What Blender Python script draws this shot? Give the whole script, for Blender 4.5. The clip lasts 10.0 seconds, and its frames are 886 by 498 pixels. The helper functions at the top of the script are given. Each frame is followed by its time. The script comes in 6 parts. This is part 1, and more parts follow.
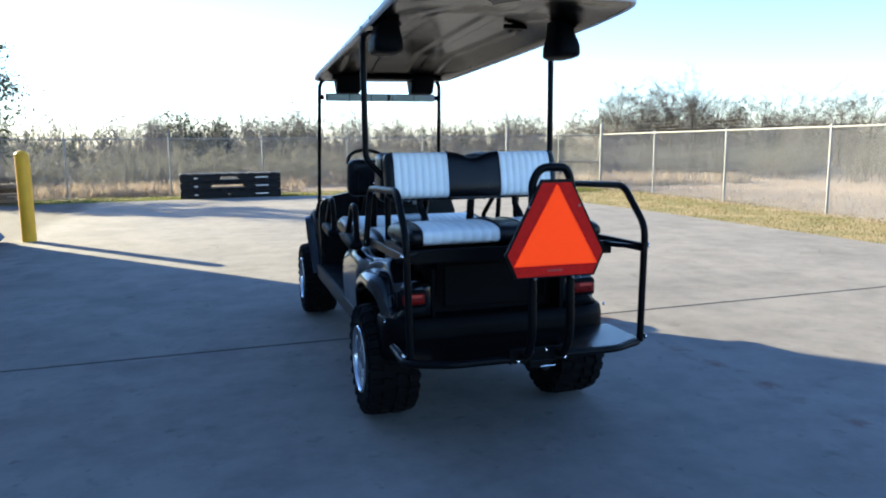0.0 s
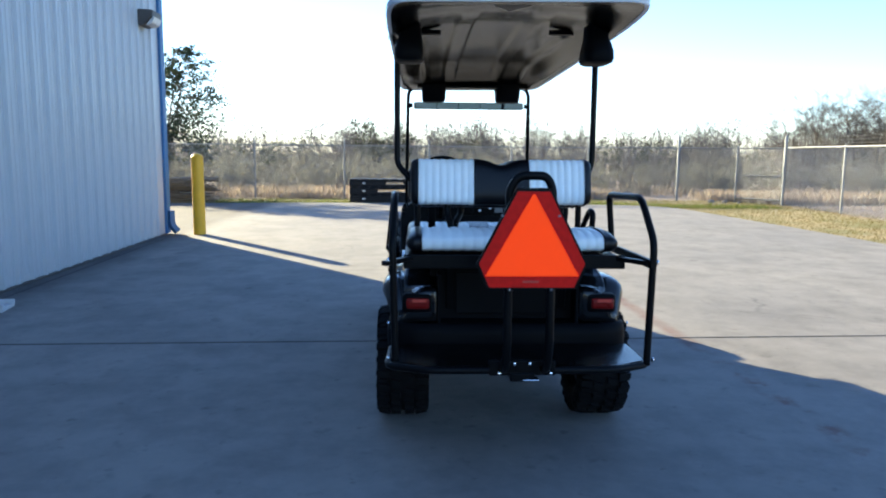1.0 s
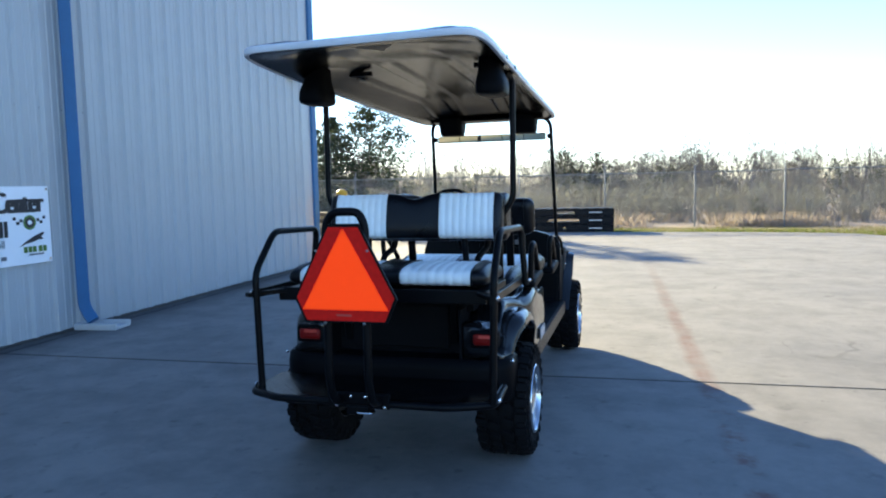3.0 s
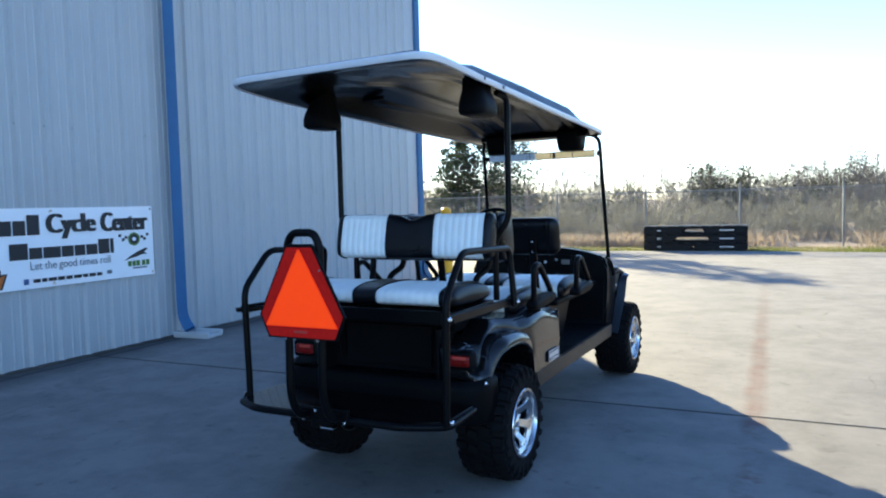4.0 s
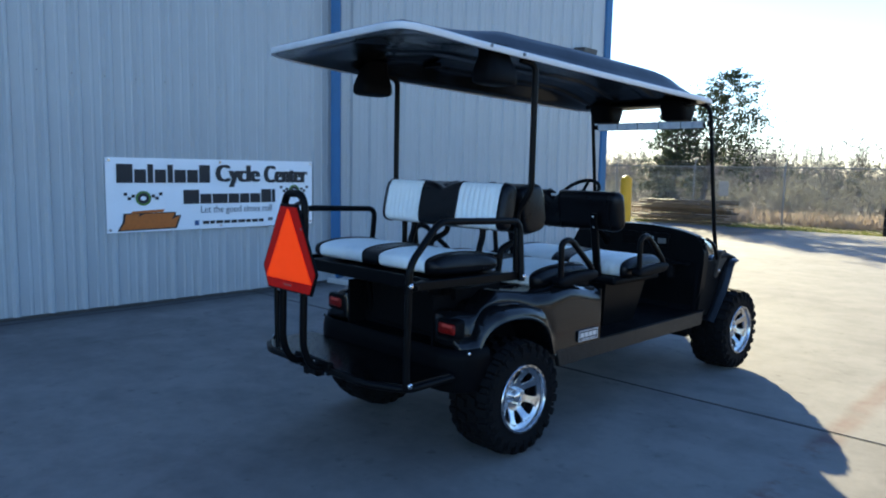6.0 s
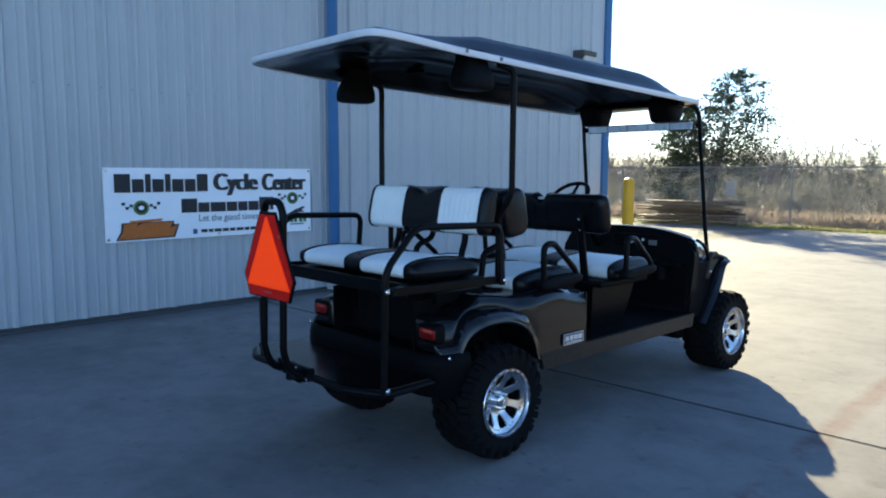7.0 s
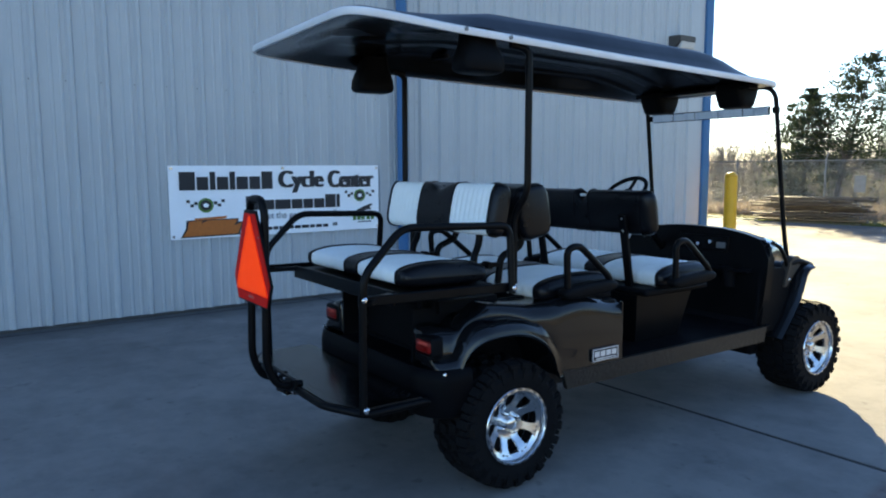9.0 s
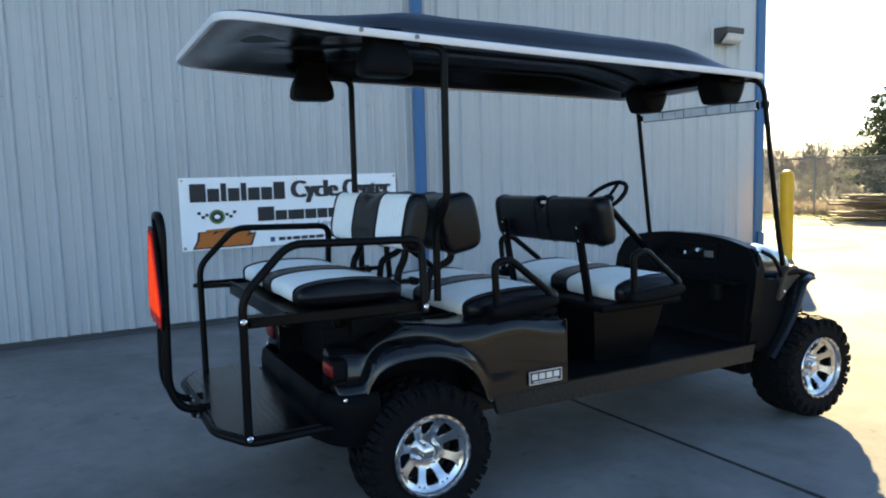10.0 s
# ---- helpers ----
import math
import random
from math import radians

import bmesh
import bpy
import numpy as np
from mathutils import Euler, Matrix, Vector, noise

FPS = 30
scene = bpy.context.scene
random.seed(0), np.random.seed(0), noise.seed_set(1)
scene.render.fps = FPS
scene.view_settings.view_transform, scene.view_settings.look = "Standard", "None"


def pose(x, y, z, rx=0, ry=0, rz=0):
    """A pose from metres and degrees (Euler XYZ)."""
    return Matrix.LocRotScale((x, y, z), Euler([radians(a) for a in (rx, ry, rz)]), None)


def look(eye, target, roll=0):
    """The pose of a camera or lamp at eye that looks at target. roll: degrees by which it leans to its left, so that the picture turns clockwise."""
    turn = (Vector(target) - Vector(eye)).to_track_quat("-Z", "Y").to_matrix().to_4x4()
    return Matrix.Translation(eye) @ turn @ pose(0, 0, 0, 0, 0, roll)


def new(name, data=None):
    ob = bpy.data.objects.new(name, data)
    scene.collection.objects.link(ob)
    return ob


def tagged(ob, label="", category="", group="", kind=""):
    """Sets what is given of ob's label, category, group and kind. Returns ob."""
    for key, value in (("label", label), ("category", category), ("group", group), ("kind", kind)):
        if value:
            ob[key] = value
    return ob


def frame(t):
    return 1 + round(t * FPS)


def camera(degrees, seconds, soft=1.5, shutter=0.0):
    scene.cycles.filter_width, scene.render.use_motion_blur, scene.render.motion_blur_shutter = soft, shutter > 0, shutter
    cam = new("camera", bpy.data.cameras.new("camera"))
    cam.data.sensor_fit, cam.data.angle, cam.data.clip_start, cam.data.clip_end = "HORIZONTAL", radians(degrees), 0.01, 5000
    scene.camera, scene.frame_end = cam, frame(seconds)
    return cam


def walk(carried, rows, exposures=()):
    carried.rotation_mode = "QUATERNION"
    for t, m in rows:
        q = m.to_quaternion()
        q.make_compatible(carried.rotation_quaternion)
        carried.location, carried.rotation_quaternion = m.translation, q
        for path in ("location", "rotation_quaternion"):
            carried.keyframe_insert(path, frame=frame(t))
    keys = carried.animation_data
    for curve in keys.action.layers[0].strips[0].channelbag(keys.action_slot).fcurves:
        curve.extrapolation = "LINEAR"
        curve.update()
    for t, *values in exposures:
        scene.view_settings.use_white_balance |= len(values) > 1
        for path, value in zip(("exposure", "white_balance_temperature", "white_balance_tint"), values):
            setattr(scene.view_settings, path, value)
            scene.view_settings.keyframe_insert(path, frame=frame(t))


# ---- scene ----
cam = camera(63.2, 10.0, soft=2.0)
PATH = [
    (0, (0.128, 0.106, 1.467), (0.758, 1.982, 1.178), -0.51),
    (0.5, (0.558, -0.048, 1.475), (0.856, 1.913, 1.222), 0.41),
    (1, (0.981, -0.081, 1.451), (1.114, 1.897, 1.189), 0.51),
    (1.5, (1.438, -0.028, 1.467), (1.483, 1.959, 1.240), 0.38),
    (2, (1.865, -0.139, 1.496), (1.667, 1.840, 1.286), 0.28),
    (2.5, (2.286, -0.154, 1.468), (1.959, 1.803, 1.215), 0.81),
    (3, (2.676, 0.012, 1.470), (2.194, 1.945, 1.292), -1.26),
    (4.5, (3.825, 0.346, 1.473), (2.806, 2.061, 1.326), -1.36),
    (5, (4.102, 0.488, 1.482), (2.986, 2.134, 1.266), -2.35),
    (5.5, (4.258, 0.764, 1.487), (3.068, 2.356, 1.270), -0.49),
    (6, (4.438, 0.900, 1.499), (3.052, 2.324, 1.275), 1.09),
    (7.5, (4.562, 1.067, 1.505), (3.132, 2.450, 1.299), -0.69),
    (8, (4.520, 1.182, 1.485), (3.024, 2.484, 1.232), -2.13),
    (8.5, (4.488, 1.386, 1.490), (2.982, 2.682, 1.256), -1.84),
    (9, (4.618, 1.655, 1.492), (3.007, 2.818, 1.272), -0.29),
    (9.5, (4.721, 1.979, 1.494), (3.061, 3.072, 1.272), -1.24),
    (10, (4.829, 2.405, 1.504), (3.095, 3.381, 1.299), -1.59),
]
EXPOSURES = [(0, 2.27, 5590, 15), (3, 2.27, 5620, 14), (5, 2.14, 5520, 14), (6, 2.01, 5580, 13), (7.5, 2.0, 5680, 13), (9, 2.17, 6120, 13), (9.5, 2.30, 6400, 13), (10, 2.40, 6850, 12)]
walk(cam, [(t, look(eye, target, roll)) for t, eye, target, roll in PATH], EXPOSURES)

# ---- light and exposure ----
SUN_AZ, SUN_EL = -37.8, 17.2
world = bpy.data.worlds.new("sky")
scene.world = world
world.use_nodes = True
wn = world.node_tree.nodes
sky = wn.new("ShaderNodeTexSky")
sky.sky_type, sky.sun_disc = "NISHITA", False
sky.sun_elevation, sky.sun_rotation = radians(SUN_EL), radians(SUN_AZ)
sky.air_density, sky.dust_density, sky.ozone_density = 1.0, 0.05, 3.1
wn["Background"].inputs["Strength"].default_value = 0.08
world.node_tree.links.new(sky.outputs[0], wn["Background"].inputs["Color"])

sun = new("sun", bpy.data.lights.new("sun", "SUN"))
sun.data.energy, sun.data.angle, sun.data.color = 5.0, radians(0.55), (1.0, 0.83, 0.455)
sun_way = Vector((math.sin(radians(SUN_AZ)) * math.cos(radians(SUN_EL)), math.cos(radians(SUN_AZ)) * math.cos(radians(SUN_EL)), math.sin(radians(SUN_EL))))
sun.matrix_world = look(sun_way * 60, (0, 0, 0))


# ---- materials ----
def mat(name, col, rough=0.5, metal=0.0, var=0.12, scale=6.0, bump=0.0, bscale=80.0, coat=0.0, col2=None, spec=0.5, perobj=0.0):
    m = bpy.data.materials.new(name)
    m.use_nodes = True
    n, l = m.node_tree.nodes, m.node_tree.links
    b = n["Principled BSDF"]
    tc = n.new("ShaderNodeTexCoord")
    big, fine = n.new("ShaderNodeTexNoise"), n.new("ShaderNodeTexNoise")
    big.inputs["Scale"].default_value, big.inputs["Detail"].default_value = scale, 5
    fine.inputs["Scale"].default_value, fine.inputs["Detail"].default_value = scale * 9, 4
    l.new(tc.outputs["Object"], big.inputs["Vector"]), l.new(tc.outputs["Object"], fine.inputs["Vector"])
    add = n.new("ShaderNodeMath")
    add.operation = "MULTIPLY_ADD"
    add.inputs[1].default_value = 0.35
    l.new(fine.outputs[0], add.inputs[0]), l.new(big.outputs[0], add.inputs[2])
    fac = add.outputs[0]
    if perobj:
        info, more = n.new("ShaderNodeObjectInfo"), n.new("ShaderNodeMath")
        more.operation, more.inputs[1].default_value = "MULTIPLY_ADD", perobj
        l.new(info.outputs["Random"], more.inputs[0]), l.new(fac, more.inputs[2])
        fac = more.outputs[0]
    ramp = n.new("ShaderNodeValToRGB")
    a = col2 or [c * (1 - var) for c in col]
    z = col if col2 else [min(1, c * (1 + var)) for c in col]
    ramp.color_ramp.elements[0].position, ramp.color_ramp.elements[0].color = 0.42, (*a[:3], 1)
    ramp.color_ramp.elements[1].position, ramp.color_ramp.elements[1].color = 0.95, (*z[:3], 1)
    l.new(fac, ramp.inputs[0]), l.new(ramp.outputs[0], b.inputs["Base Color"])
    b.inputs["Roughness"].default_value, b.inputs["Metallic"].default_value = rough, metal
    b.inputs["Specular IOR Level"].default_value = spec
    if coat:
        b.inputs["Coat Weight"].default_value, b.inputs["Coat Roughness"].default_value = coat, 0.04
    rr = n.new("ShaderNodeMapRange")
    rr.inputs["From Min"].default_value, rr.inputs["From Max"].default_value = 0.4, 0.95
    rr.inputs["To Min"].default_value, rr.inputs["To Max"].default_value = max(0.02, rough * 0.85), min(1, rough * 1.15)
    l.new(add.outputs[0], rr.inputs[0]), l.new(rr.outputs[0], b.inputs["Roughness"])
    if bump:
        bn, bm_ = n.new("ShaderNodeTexNoise"), n.new("ShaderNodeBump")
        bn.inputs["Scale"].default_value, bn.inputs["Detail"].default_value = bscale, 4
        bm_.inputs["Strength"].default_value, bm_.inputs["Distance"].default_value = bump, 0.004
        l.new(tc.outputs["Object"], bn.inputs["Vector"]), l.new(bn.outputs[0], bm_.inputs["Height"]), l.new(bm_.outputs[0], b.inputs["Normal"])
    return m


def leafy(name, colours, rough=0.7, through_light=0.35):
    """Leaves and blades: colour by island, some light let through."""
    m = bpy.data.materials.new(name)
    m.use_nodes = True
    n, l = m.node_tree.nodes, m.node_tree.links
    b, out = n["Principled BSDF"], n["Material Output"]
    geo, ramp = n.new("ShaderNodeNewGeometry"), n.new("ShaderNodeValToRGB")
    while len(ramp.color_ramp.elements) < len(colours):
        ramp.color_ramp.elements.new(0.5)
    for i, c in enumerate(colours):
        ramp.color_ramp.elements[i].position, ramp.color_ramp.elements[i].color = i / (len(colours) - 1), (*c, 1)
    l.new(geo.outputs["Random Per Island"], ramp.inputs[0]), l.new(ramp.outputs[0], b.inputs["Base Color"])
    b.inputs["Roughness"].default_value, b.inputs["Specular IOR Level"].default_value = rough, 0.25
    tr, mix = n.new("ShaderNodeBsdfTranslucent"), n.new("ShaderNodeMixShader")
    mix.inputs[0].default_value = through_light
    l.new(ramp.outputs[0], tr.inputs[0]), l.new(b.outputs[0], mix.inputs[1]), l.new(tr.outputs[0], mix.inputs[2]), l.new(mix.outputs[0], out.inputs[0])
    return m


def concrete():
    m = mat("concrete", (0.226, 0.212, 0.197), 0.9, spec=0.25, var=0.12, scale=0.55, bump=0.35, bscale=140)
    n, l = m.node_tree.nodes, m.node_tree.links
    b = n["Principled BSDF"]
    first = b.inputs["Base Color"].links[0].from_socket
    tc = n.new("ShaderNodeTexCoord")

    def noise_(scale, detail=6, rough=0.6, stretch=None):
        t = n.new("ShaderNodeTexNoise")
        t.inputs["Scale"].default_value, t.inputs["Detail"].default_value, t.inputs["Roughness"].default_value = scale, detail, rough
        if stretch:
            mp = n.new("ShaderNodeMapping")
            mp.inputs["Scale"].default_value = stretch
            l.new(tc.outputs["Object"], mp.inputs[0]), l.new(mp.outputs[0], t.inputs["Vector"])
        else:
            l.new(tc.outputs["Object"], t.inputs["Vector"])
        return t.outputs[0]

    def ramp_(sock, a, z):
        r = n.new("ShaderNodeMapRange")
        r.inputs["From Min"].default_value, r.inputs["From Max"].default_value = a, z
        l.new(sock, r.inputs[0])
        return r.outputs[0]

    def op(kind, a, z):
        t = n.new("ShaderNodeMath")
        t.operation = kind
        for i, v in enumerate((a, z)):
            if isinstance(v, (int, float)):
                t.inputs[i].default_value = v
            else:
                l.new(v, t.inputs[i])
        return t.outputs[0]

    def darken(colour, fac, to):
        t = n.new("ShaderNodeMix")
        t.data_type, t.blend_type = "RGBA", "MULTIPLY"
        l.new(fac, t.inputs["Factor"]), l.new(colour, t.inputs["A"])
        t.inputs["B"].default_value = (*to, 1)
        return t.outputs["Result"]

    xyz = n.new("ShaderNodeSeparateXYZ")
    l.new(tc.outputs["Object"], xyz.inputs[0])
    first_x = xyz.outputs[0]
    patches = op("MULTIPLY", ramp_(noise_(0.9, 8, 0.7), 0.46, 0.68), 0.68)
    mottle = op("MULTIPLY", ramp_(noise_(2.6, 7, 0.72), 0.44, 0.64), 0.58)
    specks = op("MULTIPLY", ramp_(noise_(11.0, 3, 0.5), 0.66, 0.74), 0.55)
    spots = op("MULTIPLY", ramp_(noise_(4.0, 4, 0.6), 0.63, 0.74), 0.7)
    sweep = op("MULTIPLY", ramp_(noise_(0.8, 5, 0.6, (0.25, 3.0, 1)), 0.5, 0.75), 0.18)
    col = darken(first, patches, (0.66, 0.66, 0.67))
    col = darken(col, mottle, (0.69, 0.695, 0.71))
    col = darken(col, specks, (0.55, 0.54, 0.54))
    col = darken(col, spots, (0.55, 0.54, 0.55))
    col = darken(col, sweep, (0.75, 0.74, 0.73))
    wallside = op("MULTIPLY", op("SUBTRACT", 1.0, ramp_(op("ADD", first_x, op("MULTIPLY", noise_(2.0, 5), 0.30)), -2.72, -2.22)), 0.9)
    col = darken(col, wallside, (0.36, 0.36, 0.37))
    seep = op("MULTIPLY", op("MULTIPLY", ramp_(noise_(1.3, 7, 0.7, (1.0, 0.5, 1)), 0.46, 0.64), op("SUBTRACT", 1.0, ramp_(first_x, -2.3, -0.7))), 0.5)
    col = darken(col, seep, (0.50, 0.50, 0.52))
    # hairline marks
    bend = n.new("ShaderNodeMix")
    bend.data_type = "VECTOR"
    bend.inputs["Factor"].default_value = 0.35
    wob = n.new("ShaderNodeTexNoise")
    wob.inputs["Scale"].default_value = 1.5
    l.new(tc.outputs["Object"], wob.inputs["Vector"]), l.new(tc.outputs["Object"], bend.inputs["A"]), l.new(wob.outputs["Color"], bend.inputs["B"])
    crack = n.new("ShaderNodeTexVoronoi")
    crack.feature = "DISTANCE_TO_EDGE"
    crack.inputs["Scale"].default_value = 0.75
    l.new(bend.outputs["Result"], crack.inputs["Vector"])
    thin = n.new("ShaderNodeMapRange")
    thin.inputs["From Min"].default_value, thin.inputs["From Max"].default_value = 0.008, 0.002
    l.new(crack.outputs["Distance"], thin.inputs[0])
    col = darken(col, op("MULTIPLY", op("MULTIPLY", thin.outputs[0], ramp_(noise_(0.7, 3), 0.55, 0.66)), 0.5), (0.45, 0.44, 0.44))
    # reddish stain along an old saw cut that runs beside the cart
    line = op("ADD", xyz.outputs[0], op("MULTIPLY", xyz.outputs[1], 0.018))
    off = op("ABSOLUTE", op("ADD", op("SUBTRACT", line, 3.37), op("MULTIPLY", op("SUBTRACT", noise_(1.6, 4), 0.5), 0.12)), 0)
    band = n.new("ShaderNodeMapRange")
    band.inputs["From Min"].default_value, band.inputs["From Max"].default_value = 0.10, 0.03
    l.new(off, band.inputs[0])
    streak = op("ADD", op("MULTIPLY", ramp_(noise_(3.5, 6, 0.7), 0.35, 0.65), 0.6), 0.4)
    blots = ramp_(noise_(2.4, 6, 0.65), 0.50, 0.60)
    beyond = ramp_(xyz.outputs[1], 5.0, 5.6)
    broken = op("ADD", op("MULTIPLY", streak, beyond), op("MULTIPLY", blots, op("SUBTRACT", 1.0, beyond)))
    ends = op("MULTIPLY", ramp_(xyz.outputs[1], 1.5, 2.5), op("SUBTRACT", 1.0, ramp_(xyz.outputs[1], 8.0, 14.0)))
    stain = op("MULTIPLY", op("MULTIPLY", band.outputs[0], broken), ends)
    col = darken(col, stain, (0.74, 0.52, 0.49))
    l.new(col, b.inputs["Base Color"])
    return m


M_CONC = concrete()
M_JOINT = mat("joint_filler", (0.018, 0.017, 0.016), 0.9)
M_WALL = mat("painted_steel_sheet", (0.426, 0.445, 0.456), 0.36, var=0.06, scale=0.8, bump=0.10, bscale=5, perobj=0.06)
M_BLUE = mat("blue_painted_steel", (0.038, 0.125, 0.275), 0.5, var=0.12, scale=3, spec=0.3)
M_GREYBASE = mat("foundation_concrete", (0.07, 0.068, 0.065), 0.9, var=0.3, scale=3, bump=0.4)
M_ROOFSHEET = mat("roof_sheet", (0.38, 0.38, 0.38), 0.5)
M_YELLOW = mat("yellow_paint", (0.70, 0.37, 0.008), 0.45, var=0.1, scale=5, bump=0.06, bscale=30)
M_PALEBLOCK = mat("pale_cast_concrete", (0.471, 0.479, 0.479), 0.8, var=0.12, scale=8, bump=0.4, bscale=90)
M_WIRE = mat("galvanised_wire", (0.40, 0.41, 0.42), 0.55, 0.25, var=0.1, scale=10)
M_STONE = mat("grey_stone", (0.19, 0.18, 0.165), 0.9, var=0.3, scale=9, bump=0.5, bscale=40)
M_GALV = mat("galvanised_steel", (0.20, 0.205, 0.21), 0.55, 0.4, var=0.18, scale=10)
M_FIXTURE = mat("bronze_lamp_housing", (0.057, 0.0532, 0.0494), 0.5, var=0.2)
M_LENS = mat("prismatic_lens", (0.547, 0.555, 0.547), 0.25, var=0.08, scale=20, bump=0.5, bscale=120)
# cart
M_GLOSS = mat("black_gloss_body", (0.006, 0.0064, 0.0075), 0.24, var=0.2, scale=3, coat=0.5, spec=0.16)
M_PLASTIC = mat("black_textured_plastic", (0.0048, 0.0051, 0.0062), 0.5, spec=0.05, var=0.25, scale=6, bump=0.2, bscale=300)
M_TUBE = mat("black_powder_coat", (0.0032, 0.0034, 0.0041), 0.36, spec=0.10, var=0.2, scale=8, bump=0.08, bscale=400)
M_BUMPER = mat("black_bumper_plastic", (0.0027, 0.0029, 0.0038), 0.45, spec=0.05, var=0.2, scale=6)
M_RUBBER = mat("tyre_rubber", (0.006, 0.006, 0.0068), 0.8, spec=0.1, var=0.3, scale=9, bump=0.35, bscale=200)
M_ALLOY = mat("machined_alloy", (0.60, 0.61, 0.63), 0.2, 1.0, var=0.08, scale=12)
M_CHROME = mat("chrome", (0.8, 0.8, 0.8), 0.12, 1.0, var=0.04)
M_DARKMETAL = mat("dark_chassis_metal", (0.010, 0.010, 0.011), 0.6, 0.2, var=0.3, scale=10)
M_VINYLW = mat("white_vinyl", (0.905, 0.93, 0.90), 0.42, var=0.04, scale=10, bump=0.12, bscale=260)
M_VINYLB = mat("black_vinyl", (0.0045, 0.0045, 0.0058), 0.3, spec=0.22, var=0.25, scale=12, bump=0.16, bscale=260)
M_CANOPY = mat("black_canopy_skin", (0.006, 0.008, 0.0135), 0.45, spec=0.22, var=0.15, scale=3, bump=0.1, bscale=120)
M_LINER = mat("moulded_canopy_underside", (0.0048, 0.0043, 0.0028), 0.23, spec=0.19, var=0.12, scale=4)
M_TRIM = mat("white_trim", (0.72, 0.74, 0.77), 0.35, var=0.06, scale=9)
M_ORANGE = mat("fluorescent_orange", (1.0, 0.075, 0.003), 0.6, var=0.02, scale=15, spec=0.15)
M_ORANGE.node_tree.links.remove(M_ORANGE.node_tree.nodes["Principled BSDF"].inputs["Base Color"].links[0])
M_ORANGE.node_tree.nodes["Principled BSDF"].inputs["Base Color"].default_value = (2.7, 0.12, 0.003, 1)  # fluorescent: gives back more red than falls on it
M_REDREF = mat("red_reflective_border", (0.64, 0.012, 0.007), 0.5, spec=0.1, var=0.14, scale=40)
M_REDLENS = mat("red_tail_lens", (0.17, 0.006, 0.005), 0.3, var=0.25, scale=30, spec=0.2)
M_LENSMID = mat("pale_lamp_window", (0.5, 0.07, 0.05), 0.15, var=0.2, scale=40)
M_PLATE = mat("diamond_plate", (0.003, 0.0031, 0.0036), 0.2, 0.0, spec=0.5, var=0.3, scale=15)
M_MIRROR = mat("mirror_glass", (0.85, 0.86, 0.87), 0.03, 1.0, var=0.02)
M_BADGE = mat("badge_silver", (0.7, 0.7, 0.7), 0.3, 0.3, var=0.06)
M_COWL = mat("cowl_gloss", (0.012, 0.013, 0.015), 0.15, var=0.15, coat=1.0)
M_DASH = mat("black_dash_moulding", (0.0036, 0.0038, 0.0045), 0.35, var=0.2, scale=6, spec=0.09)
M_ROCKER = mat("tread_embossed_rocker", (0.012, 0.0115, 0.011), 0.4, spec=0.35, var=0.3, scale=30, bump=0.9, bscale=70)
M_RIMDASH = mat("dark_rim_mark", (0.05, 0.05, 0.052), 0.4, 0.6)
M_BRACKET = mat("grey_brown_steel", (0.055, 0.045, 0.035), 0.45, 0.3, var=0.2, scale=14)
# banner
M_BANNER = mat("white_banner_vinyl", (0.90, 0.91, 0.93), 0.5, var=0.03, scale=4, bump=0.1, bscale=4)
M_INK = mat("black_print", (0.011, 0.012, 0.016), 0.5)
M_INKO = mat("orange_print", (0.471, 0.129, 0.0152), 0.5, var=0.12, scale=30)
M_INKG = mat("green_print", (0.0912, 0.182, 0.0304), 0.5, var=0.2, scale=40)
M_INKGREY = mat("grey_print", (0.122, 0.137, 0.16), 0.5)
M_INKB = mat("blue_print", (0.038, 0.0912, 0.228), 0.5)
# things on the ground and plants
M_PALLET = mat("black_pallet_plastic", (0.005, 0.0055, 0.007), 0.55, var=0.3, scale=8, bump=0.2, spec=0.2)
M_WHITEMARK = mat("pale_sticker", (0.532, 0.532, 0.517), 0.5)
M_SIGN = mat("faded_sign_sheet", (0.26, 0.265, 0.27), 0.6, var=0.15, scale=8)
M_WOOD = mat("weathered_board", (0.152, 0.118, 0.0836), 0.8, col2=(0.0456, 0.0357, 0.0266), scale=5, bump=0.5, bscale=60, perobj=0.35)
M_BARK = mat("bark", (0.0912, 0.0745, 0.0593), 0.9, var=0.35, scale=12, bump=0.6, bscale=40)
M_LEAF = leafy("evergreen_leaves", [(0.0167, 0.0289, 0.0137), (0.0304, 0.0441, 0.0198), (0.0532, 0.0608, 0.0319)])
M_SCRUB = leafy("scrub_leaves", [(0.195, 0.20, 0.15), (0.215, 0.212, 0.17), (0.245, 0.235, 0.192), (0.21, 0.215, 0.16)], 0.9, 0.5)
M_TWIG = leafy("bare_twigs", [(0.155, 0.14, 0.132), (0.185, 0.167, 0.158), (0.21, 0.19, 0.182)], 0.9, 0.4)
M_FARWOOD = leafy("far_undergrowth", [(0.10, 0.093, 0.088), (0.125, 0.115, 0.108), (0.145, 0.135, 0.125)], 0.9, 0.28)
M_DARKBUSH = leafy("dark_bush_leaves", [(0.0342, 0.0418, 0.0266), (0.0646, 0.0684, 0.0456)])
M_DRYGRASS = leafy("dry_grass", [(0.30, 0.225, 0.165), (0.34, 0.27, 0.205), (0.37, 0.31, 0.235), (0.27, 0.225, 0.155)], through_light=0.4)
M_GREENGRASS = leafy("fresh_green_grass", [(0.09, 0.125, 0.022), (0.12, 0.15, 0.03), (0.15, 0.16, 0.045)], through_light=0.5)
